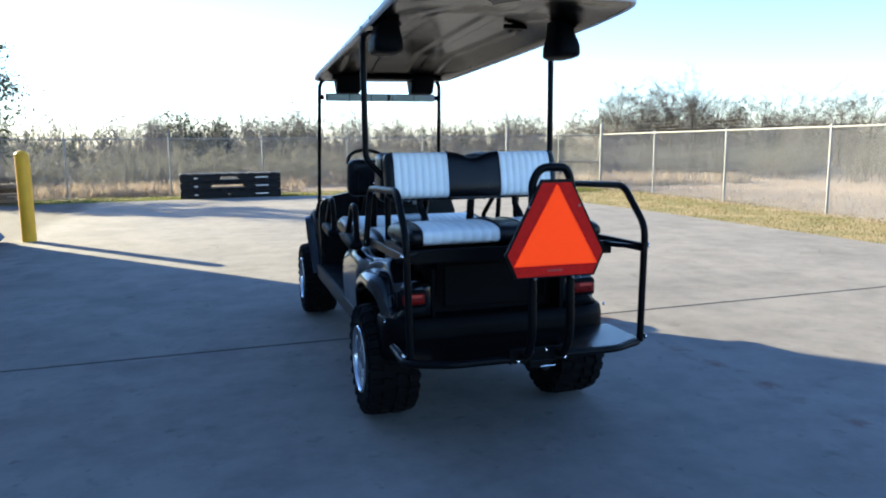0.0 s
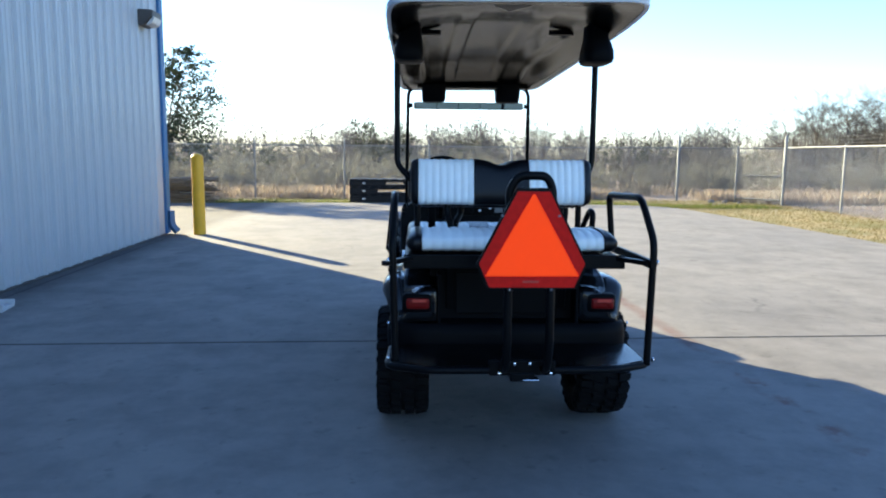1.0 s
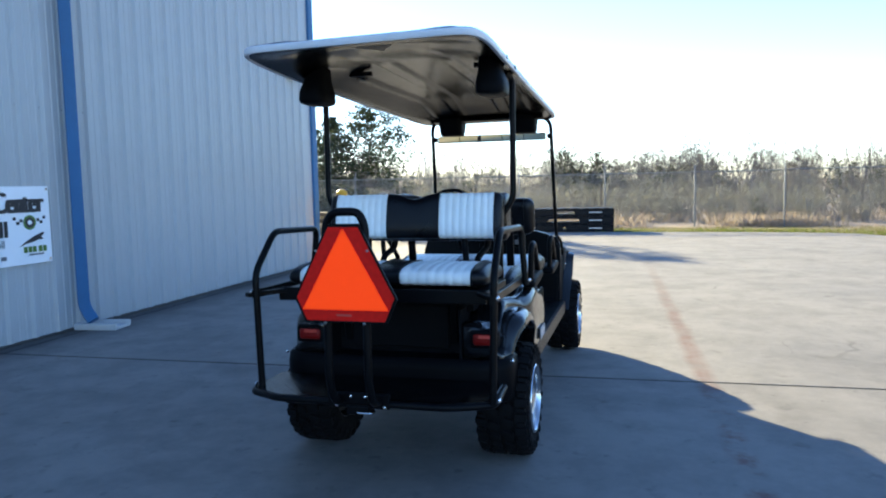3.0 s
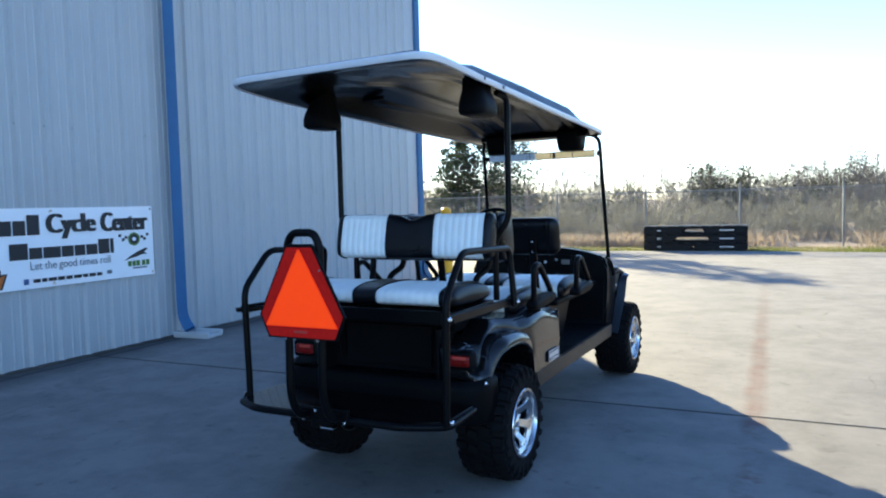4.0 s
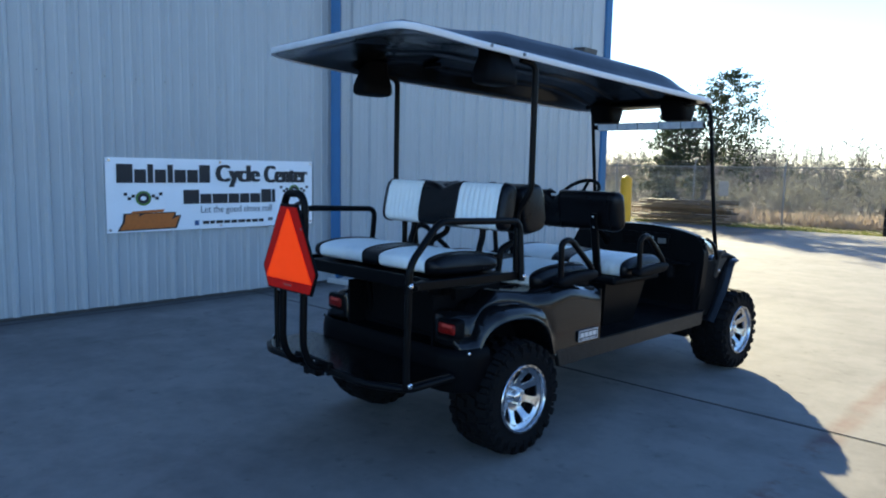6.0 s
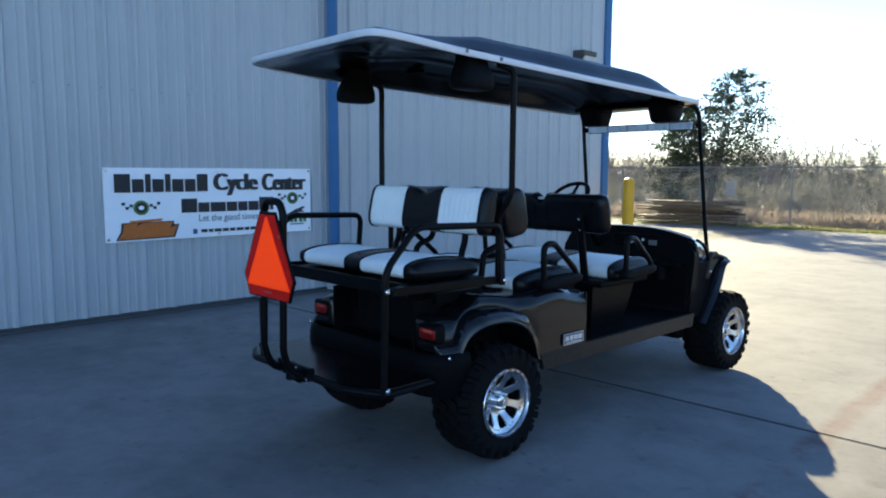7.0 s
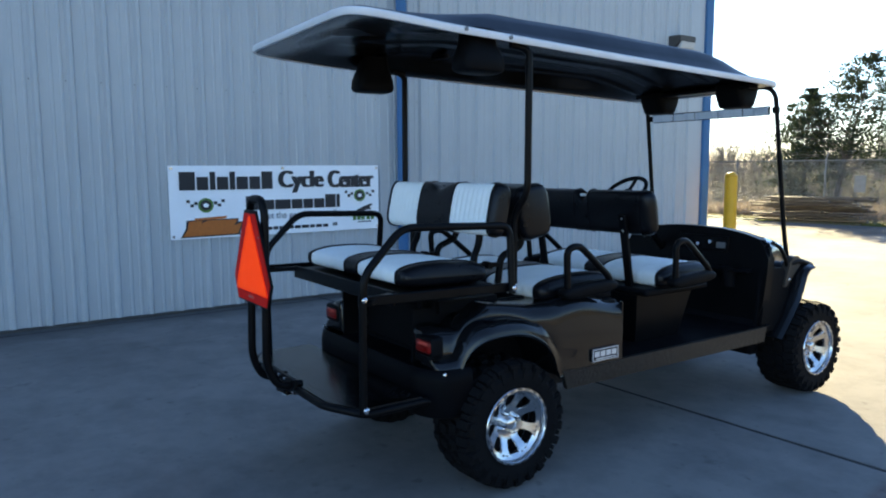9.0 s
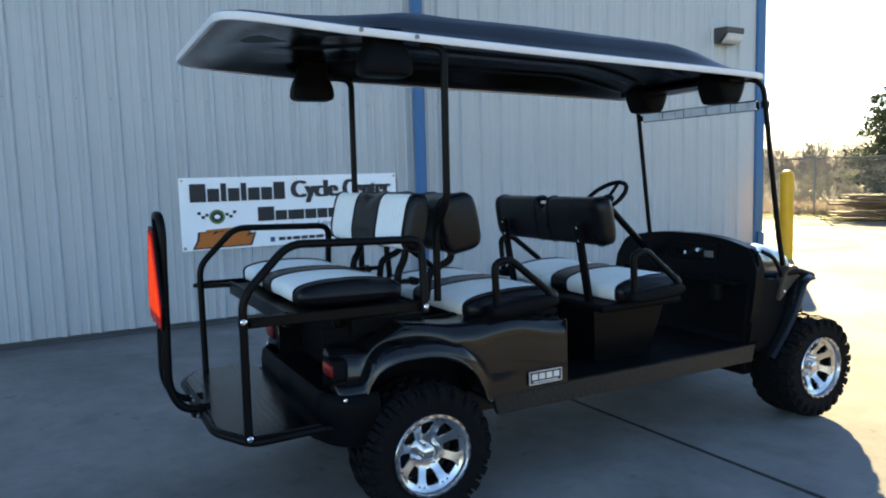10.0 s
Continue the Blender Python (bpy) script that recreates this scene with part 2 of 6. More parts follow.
M_TURF = leafy("mown_grass", [(0.15, 0.128, 0.036), (0.18, 0.142, 0.052), (0.20, 0.155, 0.07), (0.135, 0.124, 0.032)])


# ---- mesh helpers ----
def part(name, bm, material, parent=None, label="", smooth=False):
    me = bpy.data.meshes.new(name)
    bmesh.ops.recalc_face_normals(bm, faces=bm.faces)
    bm.to_mesh(me)
    bm.free()
    me.materials.append(material)
    if smooth:
        me.shade_smooth()
    ob = new(name, me)
    ob.parent = parent
    return tagged(ob, label)


def raw(name, verts, faces, material, parent=None, label="", smooth=False):
    me = bpy.data.meshes.new(name)
    me.from_pydata([tuple(v) for v in verts], [], [tuple(int(i) for i in f) for f in faces])
    me.materials.append(material)
    if smooth:
        me.shade_smooth()
    ob = new(name, me)
    ob.parent = parent
    return tagged(ob, label)


def again(ob, m, parent=None):
    """One more piece on the same mesh."""
    o = new(ob.name.split(".")[0], ob.data)
    o.parent, o.matrix_basis = parent or ob.parent, m
    return o


def thing(name, at, label, category, group="", turn=0.0):
    return tagged(place(new(name), pose(*at, 0, 0, turn)), label, category, group)


def place(ob, m):
    ob.matrix_basis = m
    return ob


def box(x0, x1, y0, y1, z0, z1, bevel=0.0, seg=2, bm=None):
    bm = bm or bmesh.new()
    made = bmesh.ops.create_cube(bm, size=1, matrix=Matrix.Translation(((x0 + x1) / 2, (y0 + y1) / 2, (z0 + z1) / 2)) @ Matrix.Diagonal((x1 - x0, y1 - y0, z1 - z0, 1)))
    if bevel:
        edges = list({e for v in made["verts"] for e in v.link_edges})
        bmesh.ops.bevel(bm, geom=edges, offset=bevel, segments=seg, affect="EDGES", profile=0.5)
    return bm


def bar(a, b, w, h, bevel=0.004, bm=None):
    """A flat bar from a to b, w across and h high."""
    bm = bm or bmesh.new()
    a, b = Vector(a), Vector(b)
    d = b - a
    y = d.normalized()
    x = y.cross(Vector((0, 0, 1)))
    x = Vector((1, 0, 0)) if x.length < 1e-3 else x.normalized()
    z = x.cross(y)
    m = Matrix.Translation((a + b) / 2) @ Matrix((x, y, z)).transposed().to_4x4() @ Matrix.Diagonal((w, d.length, h, 1))
    made = bmesh.ops.create_cube(bm, size=1, matrix=m)
    if bevel:
        bmesh.ops.bevel(bm, geom=list({e for v in made["verts"] for e in v.link_edges}), offset=bevel, segments=1, affect="EDGES")
    return bm


def fillet(points, r, n=5):
    pts = [Vector(p) for p in points]
    out = [pts[0]]
    for a, p, b in zip(pts, pts[1:], pts[2:]):
        da, db = a - p, b - p
        k = min(r, da.length * 0.48, db.length * 0.48)
        s, e = p + da.normalized() * k, p + db.normalized() * k
        out += [s * (1 - t) ** 2 + p * 2 * t * (1 - t) + e * t * t for t in [i / n for i in range(n + 1)]]
    return out + [pts[-1]]


def sweep(path, section, closed=False, bm=None, up=None):
    """Sweeps a closed section [(a, b)] along a path; up fixes the section's second axis."""
    bm = bm or bmesh.new()
    path = [Vector(p) for p in path]
    rings, side = [], None
    count = len(path)
    for i, p in enumerate(path):
        before = path[i - 1] if closed or i else p
        after = path[(i + 1) % count] if closed or i < count - 1 else p
        t = (after - before).normalized()
        if up:
            side = t.cross(Vector(up)).normalized()
        elif side is None:
            side = t.orthogonal().normalized()
        else:
            side = (side - t * side.dot(t)).normalized()
        other = side.cross(t) if up else t.cross(side)
        rings.append([bm.verts.new(p + side * a + other * b) for a, b in section])
    k = len(section)
    for i in range(count if closed else count - 1):
        r, s = rings[i], rings[(i + 1) % count]
        for j in range(k):
            bm.faces.new((r[j], r[(j + 1) % k], s[(j + 1) % k], s[j]))
    if not closed:
        bm.faces.new(rings[0]), bm.faces.new(rings[-1])
    return bm


def circle(r, n=12):
    return [(r * math.cos(2 * math.pi * i / n), r * math.sin(2 * math.pi * i / n)) for i in range(n)]


def tube(points, r, bend=0.06, n=12, bm=None, closed=False):
    return sweep(fillet(points, bend) if not closed else points, circle(r, n), closed, bm)


def loft(rings, caps=True, bm=None, wrap=True):
    bm = bm or bmesh.new()
    vs = [[bm.verts.new(p) for p in ring] for ring in rings]
    k = len(vs[0])
    for r, s in zip(vs, vs[1:]):
        for j in range(k if wrap else k - 1):
            bm.faces.new((r[j], r[(j + 1) % k], s[(j + 1) % k], s[j]))
    if caps is True:
        bm.faces.new(vs[0])
    if caps:
        bm.faces.new(vs[-1])
    return bm


def lathe(profile, n=32, axis="x", centre=(0, 0, 0), bm=None, closed=False):
    """Turns [(radius, along)] round an axis."""
    bm = bm or bmesh.new()
    c = Vector(centre)

    def at(r, h, a):
        p, q = r * math.cos(a), r * math.sin(a)
        return c + Vector({"x": (h, p, q), "y": (p, h, q), "z": (p, q, h)}[axis])

    rings = [[bm.verts.new(at(r, h, 2 * math.pi * i / n)) for i in range(n)] for r, h in profile]
    pairs = list(zip(rings, rings[1:])) + ([(rings[-1], rings[0])] if closed else [])
    for a, b in pairs:
        for i in range(n):
            bm.faces.new((a[i], a[(i + 1) % n], b[(i + 1) % n], b[i]))
    if not closed:
        bm.faces.new(rings[0]), bm.faces.new(rings[-1])
    return bm


def slab(poly, axis, lo, hi, bm=None, bevel=0.0):
    """A plate: a polygon in the two other axes, from lo to hi along axis."""
    bm = bm or bmesh.new()

    def at(p, h):
        return {"x": (h, p[0], p[1]), "y": (p[0], h, p[1]), "z": (p[0], p[1], h)}[axis]

    a, b = [bm.verts.new(at(p, lo)) for p in poly], [bm.verts.new(at(p, hi)) for p in poly]
    faces = [bm.faces.new(a), bm.faces.new(b)]
    k = len(poly)
    faces += [bm.faces.new((a[i], a[(i + 1) % k], b[(i + 1) % k], b[i])) for i in range(k)]
    if bevel:
        bmesh.ops.bevel(bm, geom=list({e for f in faces for e in f.edges}), offset=bevel, segments=2, affect="EDGES")
    return bm


def smooth01(x, a, b):
    t = min(1, max(0, (x - a) / (b - a)))
    return t * t * (3 - 2 * t)


def auto(ob, degrees=40):
    ob.data.shade_smooth()
    ob.data.set_sharp_from_angle(angle=radians(degrees))
    return ob


# ---- ground ----
def yard_z(x, y):
    """The yard falls a little towards the far fence."""
    return 0.01 - 0.06 * smooth01(y, 13, 23)


def earth_z(x, y):
    return yard_z(x, y) - 0.045


def ground():
    bm = bmesh.new()
    xs = [-900, -300, -120, -60, -40, -30] + list(range(-24, 36, 2)) + [40, 50, 70, 120, 300, 900]
    ys = [-900, -300, -100, -40] + list(range(-20, 60, 2)) + [70, 90, 140, 300, 900]
    grid = [[bm.verts.new((x, y, earth_z(x, y) + (0.05 * noise.noise((x * 0.15, y * 0.15, 0)) if (y > 27 or x > 15) else 0.0))) for y in ys] for x in xs]
    for a, b in zip(grid, grid[1:]):
        for j in range(len(ys) - 1):
            bm.faces.new((a[j], b[j], b[j + 1], a[j + 1]))
    m = mat("earth", (0.32, 0.235, 0.168), 0.95, col2=(0.18, 0.137, 0.091), scale=0.6, bump=0.6, bscale=20)
    n, l = m.node_tree.nodes, m.node_tree.links
    b = n["Principled BSDF"]
    earth = b.inputs["Base Color"].links[0].from_socket
    tc, xyz, tex = n.new("ShaderNodeTexCoord"), n.new("ShaderNodeSeparateXYZ"), n.new("ShaderNodeTexNoise")
    l.new(tc.outputs["Object"], xyz.inputs[0]), l.new(tc.outputs["Object"], tex.inputs["Vector"])
    tex.inputs["Scale"].default_value, tex.inputs["Detail"].default_value = 0.9, 6
    green = n.new("ShaderNodeValToRGB")
    green.color_ramp.elements[0].position, green.color_ramp.elements[0].color = 0.35, (0.135, 0.125, 0.03, 1)
    green.color_ramp.elements[1].position, green.color_ramp.elements[1].color = 0.62, (0.27, 0.205, 0.09, 1)
    l.new(tex.outputs[0], green.inputs[0])

    def edge(sock, at):
        wobble = n.new("ShaderNodeMath")
        wobble.operation, wobble.inputs[1].default_value = "MULTIPLY_ADD", 1.2
        l.new(tex.outputs[0], wobble.inputs[0]), l.new(sock, wobble.inputs[2])
        t = n.new("ShaderNodeMapRange")
        t.inputs["From Min"].default_value, t.inputs["From Max"].default_value = at + 0.9, at + 0.2
        l.new(wobble.outputs[0], t.inputs[0])
        return t.outputs[0]

    both = n.new("ShaderNodeMath")
    both.operation = "MULTIPLY"
    side = n.new("ShaderNodeMath")
    side.operation, side.inputs[1].default_value = "MULTIPLY_ADD", -0.11
    l.new(xyz.outputs[1], side.inputs[0]), l.new(xyz.outputs[0], side.inputs[2])
    l.new(edge(side.outputs[0], 10.9), both.inputs[0]), l.new(edge(xyz.outputs[1], 24.5), both.inputs[1])
    mix = n.new("ShaderNodeMix")
    mix.data_type = "RGBA"
    l.new(both.outputs[0], mix.inputs["Factor"]), l.new(earth, mix.inputs["A"]), l.new(green.outputs[0], mix.inputs["B"])
    l.new(mix.outputs["Result"], b.inputs["Base Color"])
    return tagged(part("ground", bm, m), "bare tan earth and mown yellow-green grass", "ground", kind="structure")


ground()
JOINT = lambda x: 5.375 + 0.006 * x  # noqa: E731
pavement = tagged(new("pavement"), "pale grey concrete yard with stains and a dark joint", "pavement", kind="structure")
far_edge = [(9.12, 16.0), (9.12, 19.2), (8.95, 20.4), (8.5, 21.0), (7.8, 21.35), (6.0, 21.75), (2.5, 22.1), (-1.6, 22.0), (-5.2, 21.6), (-10, 21.1), (-22, 20)]
G = 0.019


def yard(poly, low, top):
    bm = slab(poly, "z", low, top)
    for axis, cuts in (((1, 0, 0), [-20 + 8 * i for i in range(4)]), ((0, 1, 0), [13 + i for i in range(11)])):
        for c in cuts:
            bmesh.ops.bisect_plane(bm, geom=bm.verts[:] + bm.edges[:] + bm.faces[:], plane_co=[c * k for k in axis], plane_no=axis)
    for v in bm.verts:
        if v.co.z > low + 0.01:
            v.co.z += yard_z(v.co.x, v.co.y)
    return bm


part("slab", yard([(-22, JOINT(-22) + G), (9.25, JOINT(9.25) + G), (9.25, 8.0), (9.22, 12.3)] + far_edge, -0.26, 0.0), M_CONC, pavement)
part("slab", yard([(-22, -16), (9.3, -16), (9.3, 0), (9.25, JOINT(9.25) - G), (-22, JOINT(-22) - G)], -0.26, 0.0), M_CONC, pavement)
part("joint_filler", yard([(-22, JOINT(-22) - G), (9.25, JOINT(9.25) - G), (9.25, JOINT(9.25) + G), (-22, JOINT(-22) + G)], -0.25, -0.004), M_JOINT, pavement)

part("wall_joint", box(-2.857, -2.843, -6.0, 12.2, 0.0, 0.0125), M_JOINT, pavement)

# ---- metal building ----
WX, Y0, Y1, WH = -3.03, -6.0, 12.90, 6.2
building = thing("metal_building", (WX, 0, 0), "pale grey ribbed steel building with blue trim", "building")
part("foundation", box(-11, -0.025, Y0, Y1 - 0.02, -0.2, 0.045), M_GREYBASE, building, "dark concrete foundation edge")
part("core", box(-10.98, -0.045, Y0 + 0.01, Y1 - 0.04, 0.03, WH), M_ROOFSHEET, building)
roof_bm = slab([(-11.3, WH - 0.01), (-5.5, WH + 0.75), (0.16, WH - 0.01), (0.16, WH + 0.05), (-5.5, WH + 0.82), (-11.3, WH + 0.05)], "y", Y0 - 0.1, Y1 + 0.12)
part("roof", roof_bm, M_ROOFSHEET, building, "low-pitched metal roof")


def sheet():
    """One wall sheet, ribs every 0.305 m with two shallow stiffeners between."""
    bm = bmesh.new()
    shape = []
    for k in range(3):
        y = k * 0.305
        shape += [(y, 0), (y + 0.068, 0), (y + 0.076, 0.007), (y + 0.094, 0.007), (y + 0.102, 0), (y + 0.155, 0), (y + 0.163, 0.007), (y + 0.181, 0.007), (y + 0.189, 0)]
        shape += [(y + 0.222, 0), (y + 0.243, 0.034), (y + 0.270, 0.034), (y + 0.291, 0)]
    shape.append((0.915, 0))
    z0, z1 = 0.035, WH
    rows = [[bm.verts.new((x, y, z)) for y, x in shape] for z in (z0, z1)]
    back = [[bm.verts.new((x - 0.02, y, z)) for y, x in (shape[0], shape[-1])] for z in (z0, z1)]
    for j in range(len(shape) - 1):
        bm.faces.new((rows[0][j], rows[0][j + 1], rows[1][j + 1], rows[1][j]))
    bm.faces.new((back[0][0], back[0][1], back[1][1], back[1][0]))
    bm.faces.new((rows[0][0], back[0][0], back[1][0], rows[1][0])), bm.faces.new((rows[0][-1], back[0][-1], back[1][-1], rows[1][-1]))
    bm.faces.new([back[0][0]] + rows[0] + [back[0][1]]), bm.faces.new([back[1][0]] + rows[1] + [back[1][1]])
    return bm


first = part("wall_sheet", sheet(), M_WALL, building)
RIB0 = 2.312
k0 = math.ceil((Y0 - RIB0) / 0.915)
k1 = math.floor((Y1 - 0.93 - RIB0) / 0.915)
for k in range(k0, k1 + 1):
    if k == k0:
        first.matrix_basis = pose(0, RIB0 + k * 0.915, 0)
    else:
        again(first, pose(0.0015 * (k % 2), RIB0 + k * 0.915, 0))
top_y = RIB0 + (k1 + 1) * 0.915
part("wall_sheet", box(-0.02, 0.002, top_y, Y1 - 0.1, 0.032, WH), M_WALL, building)
part("corner_trim", slab([(0.032, Y1 - 0.16), (0.045, Y1 - 0.15), (0.045, Y1 + 0.03), (-0.20, Y1 + 0.03), (-0.20, Y1 + 0.01), (-0.03, Y1 + 0.01), (-0.03, Y1 - 0.16)], "z", 0.03, WH), M_BLUE, building, "blue corner trim")
part("base_trim", box(0.0, 0.036, Y0, Y1 - 0.17, 0.012, 0.03), M_FIXTURE, building)
part("gutter", slab([(0.03, WH - 0.14), (0.13, WH - 0.14), (0.16, WH - 0.02), (0.155, WH - 0.02), (0.12, WH - 0.13), (0.04, WH - 0.13), (0.035, WH - 0.02), (0.03, WH - 0.02)], "y", Y0, Y1 + 0.02), M_BLUE, building, "blue eave gutter")
auto(part("downspout", sweep(fillet([(0.108, 6.495, WH - 0.12), (0.108, 6.495, 0.25), (0.215, 6.495, 0.10)], 0.09), [(-0.058, -0.044), (-0.038, -0.050), (0.038, -0.050), (0.058, -0.044), (0.058, 0.044), (0.038, 0.050), (-0.038, 0.050), (-0.058, 0.044)]), M_BLUE, building, "blue rectangular downspout"), 30)
auto(part("corner_elbow", sweep(fillet([(0.085, Y1 - 0.07, 0.42), (0.085, Y1 - 0.07, 0.17), (0.19, Y1 - 0.07, 0.05)], 0.08), [(-0.045, -0.05), (0.045, -0.05), (0.045, 0.05), (-0.045, 0.05)]), M_BLUE, building, "blue downspout elbow at the corner"), 30)
screw = lathe([(0.0075, 0.0), (0.0075, 0.005), (0.004, 0.008)], 6)
scr = part("screw", screw, M_GALV, building)
scr.matrix_basis = pose(0.0, 2.518, 2.334)
for i in range(1, 26):
    again(scr, pose(0.0, 2.518 + 0.305 * (i - 12 if i < 12 else i - 11), 2.334))

splash = thing("splash_block", (-2.77, 6.57, 0.01), "pale cast concrete splash block under the downspout", "splash block", turn=8)
bm = slab([(-0.24, -0.13), (0.24, -0.15), (0.24, 0.15), (-0.24, 0.13)], "z", 0.0, 0.03, bevel=0.006)
part("tray", bm, M_PALEBLOCK, splash)
for s in (-1, 1):
    part("kerb", bar((-0.24, 0.115 * s, 0.045), (0.245, 0.135 * s, 0.045), 0.035, 0.05, 0.008), M_PALEBLOCK, splash)
part("kerb", box(-0.245, -0.205, -0.11, 0.11, 0.02, 0.07, 0.008), M_PALEBLOCK, splash)

lamp = thing("wall_lamp", (WX + 0.03, 11.92, 3.505), "dark bronze wall pack lamp with a pale lens", "lamp")
part("housing", slab([(0.0, -0.11), (0.10, -0.10), (0.23, 0.03), (0.24, 0.12), (0.0, 0.13)], "y", -0.21, 0.21, bevel=0.012), M_FIXTURE, lamp).matrix_basis = pose(0, 0, 0)
part("lens", slab([(0.11, -0.112), (0.225, -0.075), (0.252, 0.02), (0.235, 0.03)], "y", -0.18, 0.18, bevel=0.01), M_LENS, lamp, "pale prismatic glass lens")
part("back_plate", box(-0.03, 0.004, -0.16, 0.16, -0.09, 0.11, 0.005), M_FIXTURE, lamp)

bollard = thing("bollard", (-2.45, 12.785, 0.01), "yellow painted steel bollard with a domed cap", "bollard")
auto(part("pipe", lathe([(0.104, 0.0), (0.104, 1.33)], 32, "z"), M_YELLOW, bollard), 40)
part("cap", lathe([(0.104, 1.33)] + [(0.104 * math.cos(a), 1.33 + 0.085 * math.sin(a)) for a in [i * math.pi / 14 for i in range(1, 7)]] + [(0.004, 1.416)], 32, "z"), M_YELLOW, bollard, smooth=True)

# ---- banner on the wall ----
SW, SH = 2.479, 0.763
banner = thing("banner", (WX + 0.034, 3.70, 0.78), "white vinyl shop banner with black print on the wall", "banner")
bm = bmesh.new()
ny, nz = 40, 12
front = [[bm.verts.new((0.006 + 0.004 * noise.noise((y * 3 / ny, z * 2 / nz, 3)), SW * y / ny, SH * z / nz)) for z in range(nz + 1)] for y in range(ny + 1)]
back = [[bm.verts.new((-0.001, SW * y / ny, SH * z / nz)) for z in (0, nz)] for y in (0, ny)]
for a, b in zip(front, front[1:]):
    for j in range(nz):
        bm.faces.new((a[j], b[j], b[j + 1], a[j + 1]))
bm.faces.new((back[0][0], back[1][0], back[1][1], back[0][1]))
part("cloth", bm, M_BANNER, banner, "white vinyl cloth", smooth=True)
for y in (0.03, SW / 2, SW - 0.03):
    for z in (0.03, SH - 0.03):
        part("grommet", lathe([(0.006, 0), (0.014, 0.0), (0.014, 0.004), (0.006, 0.004)], 12, "x", (0.010, y, z), closed=True), M_CHROME, banner)


def sy(f):
    return SW * f


def sz(f):
    return SH * (1 - f)


def ink(name, poly, material, label=""):
    """Flat print: a thin plate; corners are parts of the banner's width and height."""
    return part(name, slab([(sy(a), sz(b)) for a, b in poly], "x", 0.0108, 0.0125), material, banner, label)


def block(name, x0, x1, y0, y1, material=M_INK):
    return ink(name, [(x0, y0), (x1, y0), (x1, y1), (x0, y1)], material)


def words(text, x0, x1, y0, y1, material, fat=0.0):
    """Lettering stretched to fill a box from x0 to x1 and y0 to y1."""
    cu = bpy.data.curves.new("lettering", "FONT")
    cu.body, cu.extrude, cu.resolution_u = text, 0.001, 4
    tmp = new("lettering", cu)
    bpy.context.view_layer.update()
    me = bpy.data.meshes.new_from_object(tmp.evaluated_get(bpy.context.evaluated_depsgraph_get()))
    bpy.data.objects.remove(tmp)
    me.materials.clear()
    me.materials.append(material)
    co = np.array([v.co[:] for v in me.vertices])
    lo, hi = co.min(0), co.max(0)
    w, h = sy(x1 - x0) / (hi[0] - lo[0]), SH * (y1 - y0) / (hi[1] - lo[1])
    for v, c in zip(me.vertices, co):
        v.co = (0.0118 + c[2], sy(x0) + (c[0] - lo[0]) * w, sz(y1) + (c[1] - lo[1]) * h)
    bm = bmesh.new()
    bm.from_mesh(me)
    # bold print: the same stroke laid side by side
    for k, dy in enumerate((-fat, fat)):
        if fat:
            first = len(bm.verts)
            bm.from_mesh(me)
            bm.verts.ensure_lookup_table()
            for v in bm.verts[first:]:
                v.co.y += dy
                v.co.x += 0.0003 * (k + 1)
    bm.verts.index_update()
    bm.faces.index_update()
    spans, seen = [], set()
    for f in bm.faces:
        if f.index in seen:
            continue
        group, todo = [], [f]
        seen.add(f.index)
        while todo:
            g = todo.pop()
            group.append(g)
            for e in g.edges:
                for k in e.link_faces:
                    if k.index not in seen:
                        seen.add(k.index)
                        todo.append(k)
        ys = [v.co.y for g in group for v in g.verts]
        spans.append([min(ys), max(ys), group])
    spans.sort(key=lambda s: s[0])
    letters = []
    for a, b, g in spans:
        if letters and a < letters[-1][1] - 0.4 * (b - a):
            letters[-1][1] = max(b, letters[-1][1])
            letters[-1][2] += g
        else:
            letters.append([a, b, list(g)])
    for a, b, g in letters:
        one, at = bmesh.new(), {}
        for f in g:
            for v in f.verts:
                if v.index not in at:
                    at[v.index] = one.verts.new(v.co)
            one.faces.new([at[v.index] for v in f.verts])
        part("letter", one, material, banner)
    bm.free()


# first row: a proper name as plain blocks, then two words
lw = [0.066, 0.049, 0.024, 0.049, 0.024, 0.051, 0.049, 0.051]
tall = [1, 0, 1, 0, 1, 0, 0, 1]
x = 0.042
for w, t in zip(lw, tall):
    block("print_block", x, x + w, 0.085 if t else 0.155, 0.335)
    x += w + 0.0065
words("Cycle", 0.484, 0.697, 0.075, 0.40, M_INK, 0.0185)
words("Center", 0.731, 0.965, 0.075, 0.335, M_INK, 0.0185)
lw = [0.073, 0.053, 0.074, 0.053, 0.048, 0.053, 0.054, 0.017]
tall = [1, 0, 0, 0, 0, 0, 1, 1]
x = 0.325
for w, t in zip(lw, tall):
    block("print_block", x, x + w, 0.435 if t else 0.495, 0.635)
    x += w + 0.005
words("Let the good times roll", 0.405, 0.765, 0.67, 0.80, M_INKGREY)
block("print_block", 0.375, 0.395, 0.875, 0.945, M_INKB)
x = 0.413
for w in (0.03, 0.022, 0.034, 0.03, 0.028, 0.036, 0.024, 0.03, 0.026):
    block("print_bar", x, x + w, 0.885, 0.93)
    x += w + 0.006
block("print_block", 0.745, 0.77, 0.87, 0.92, M_INKGREY)
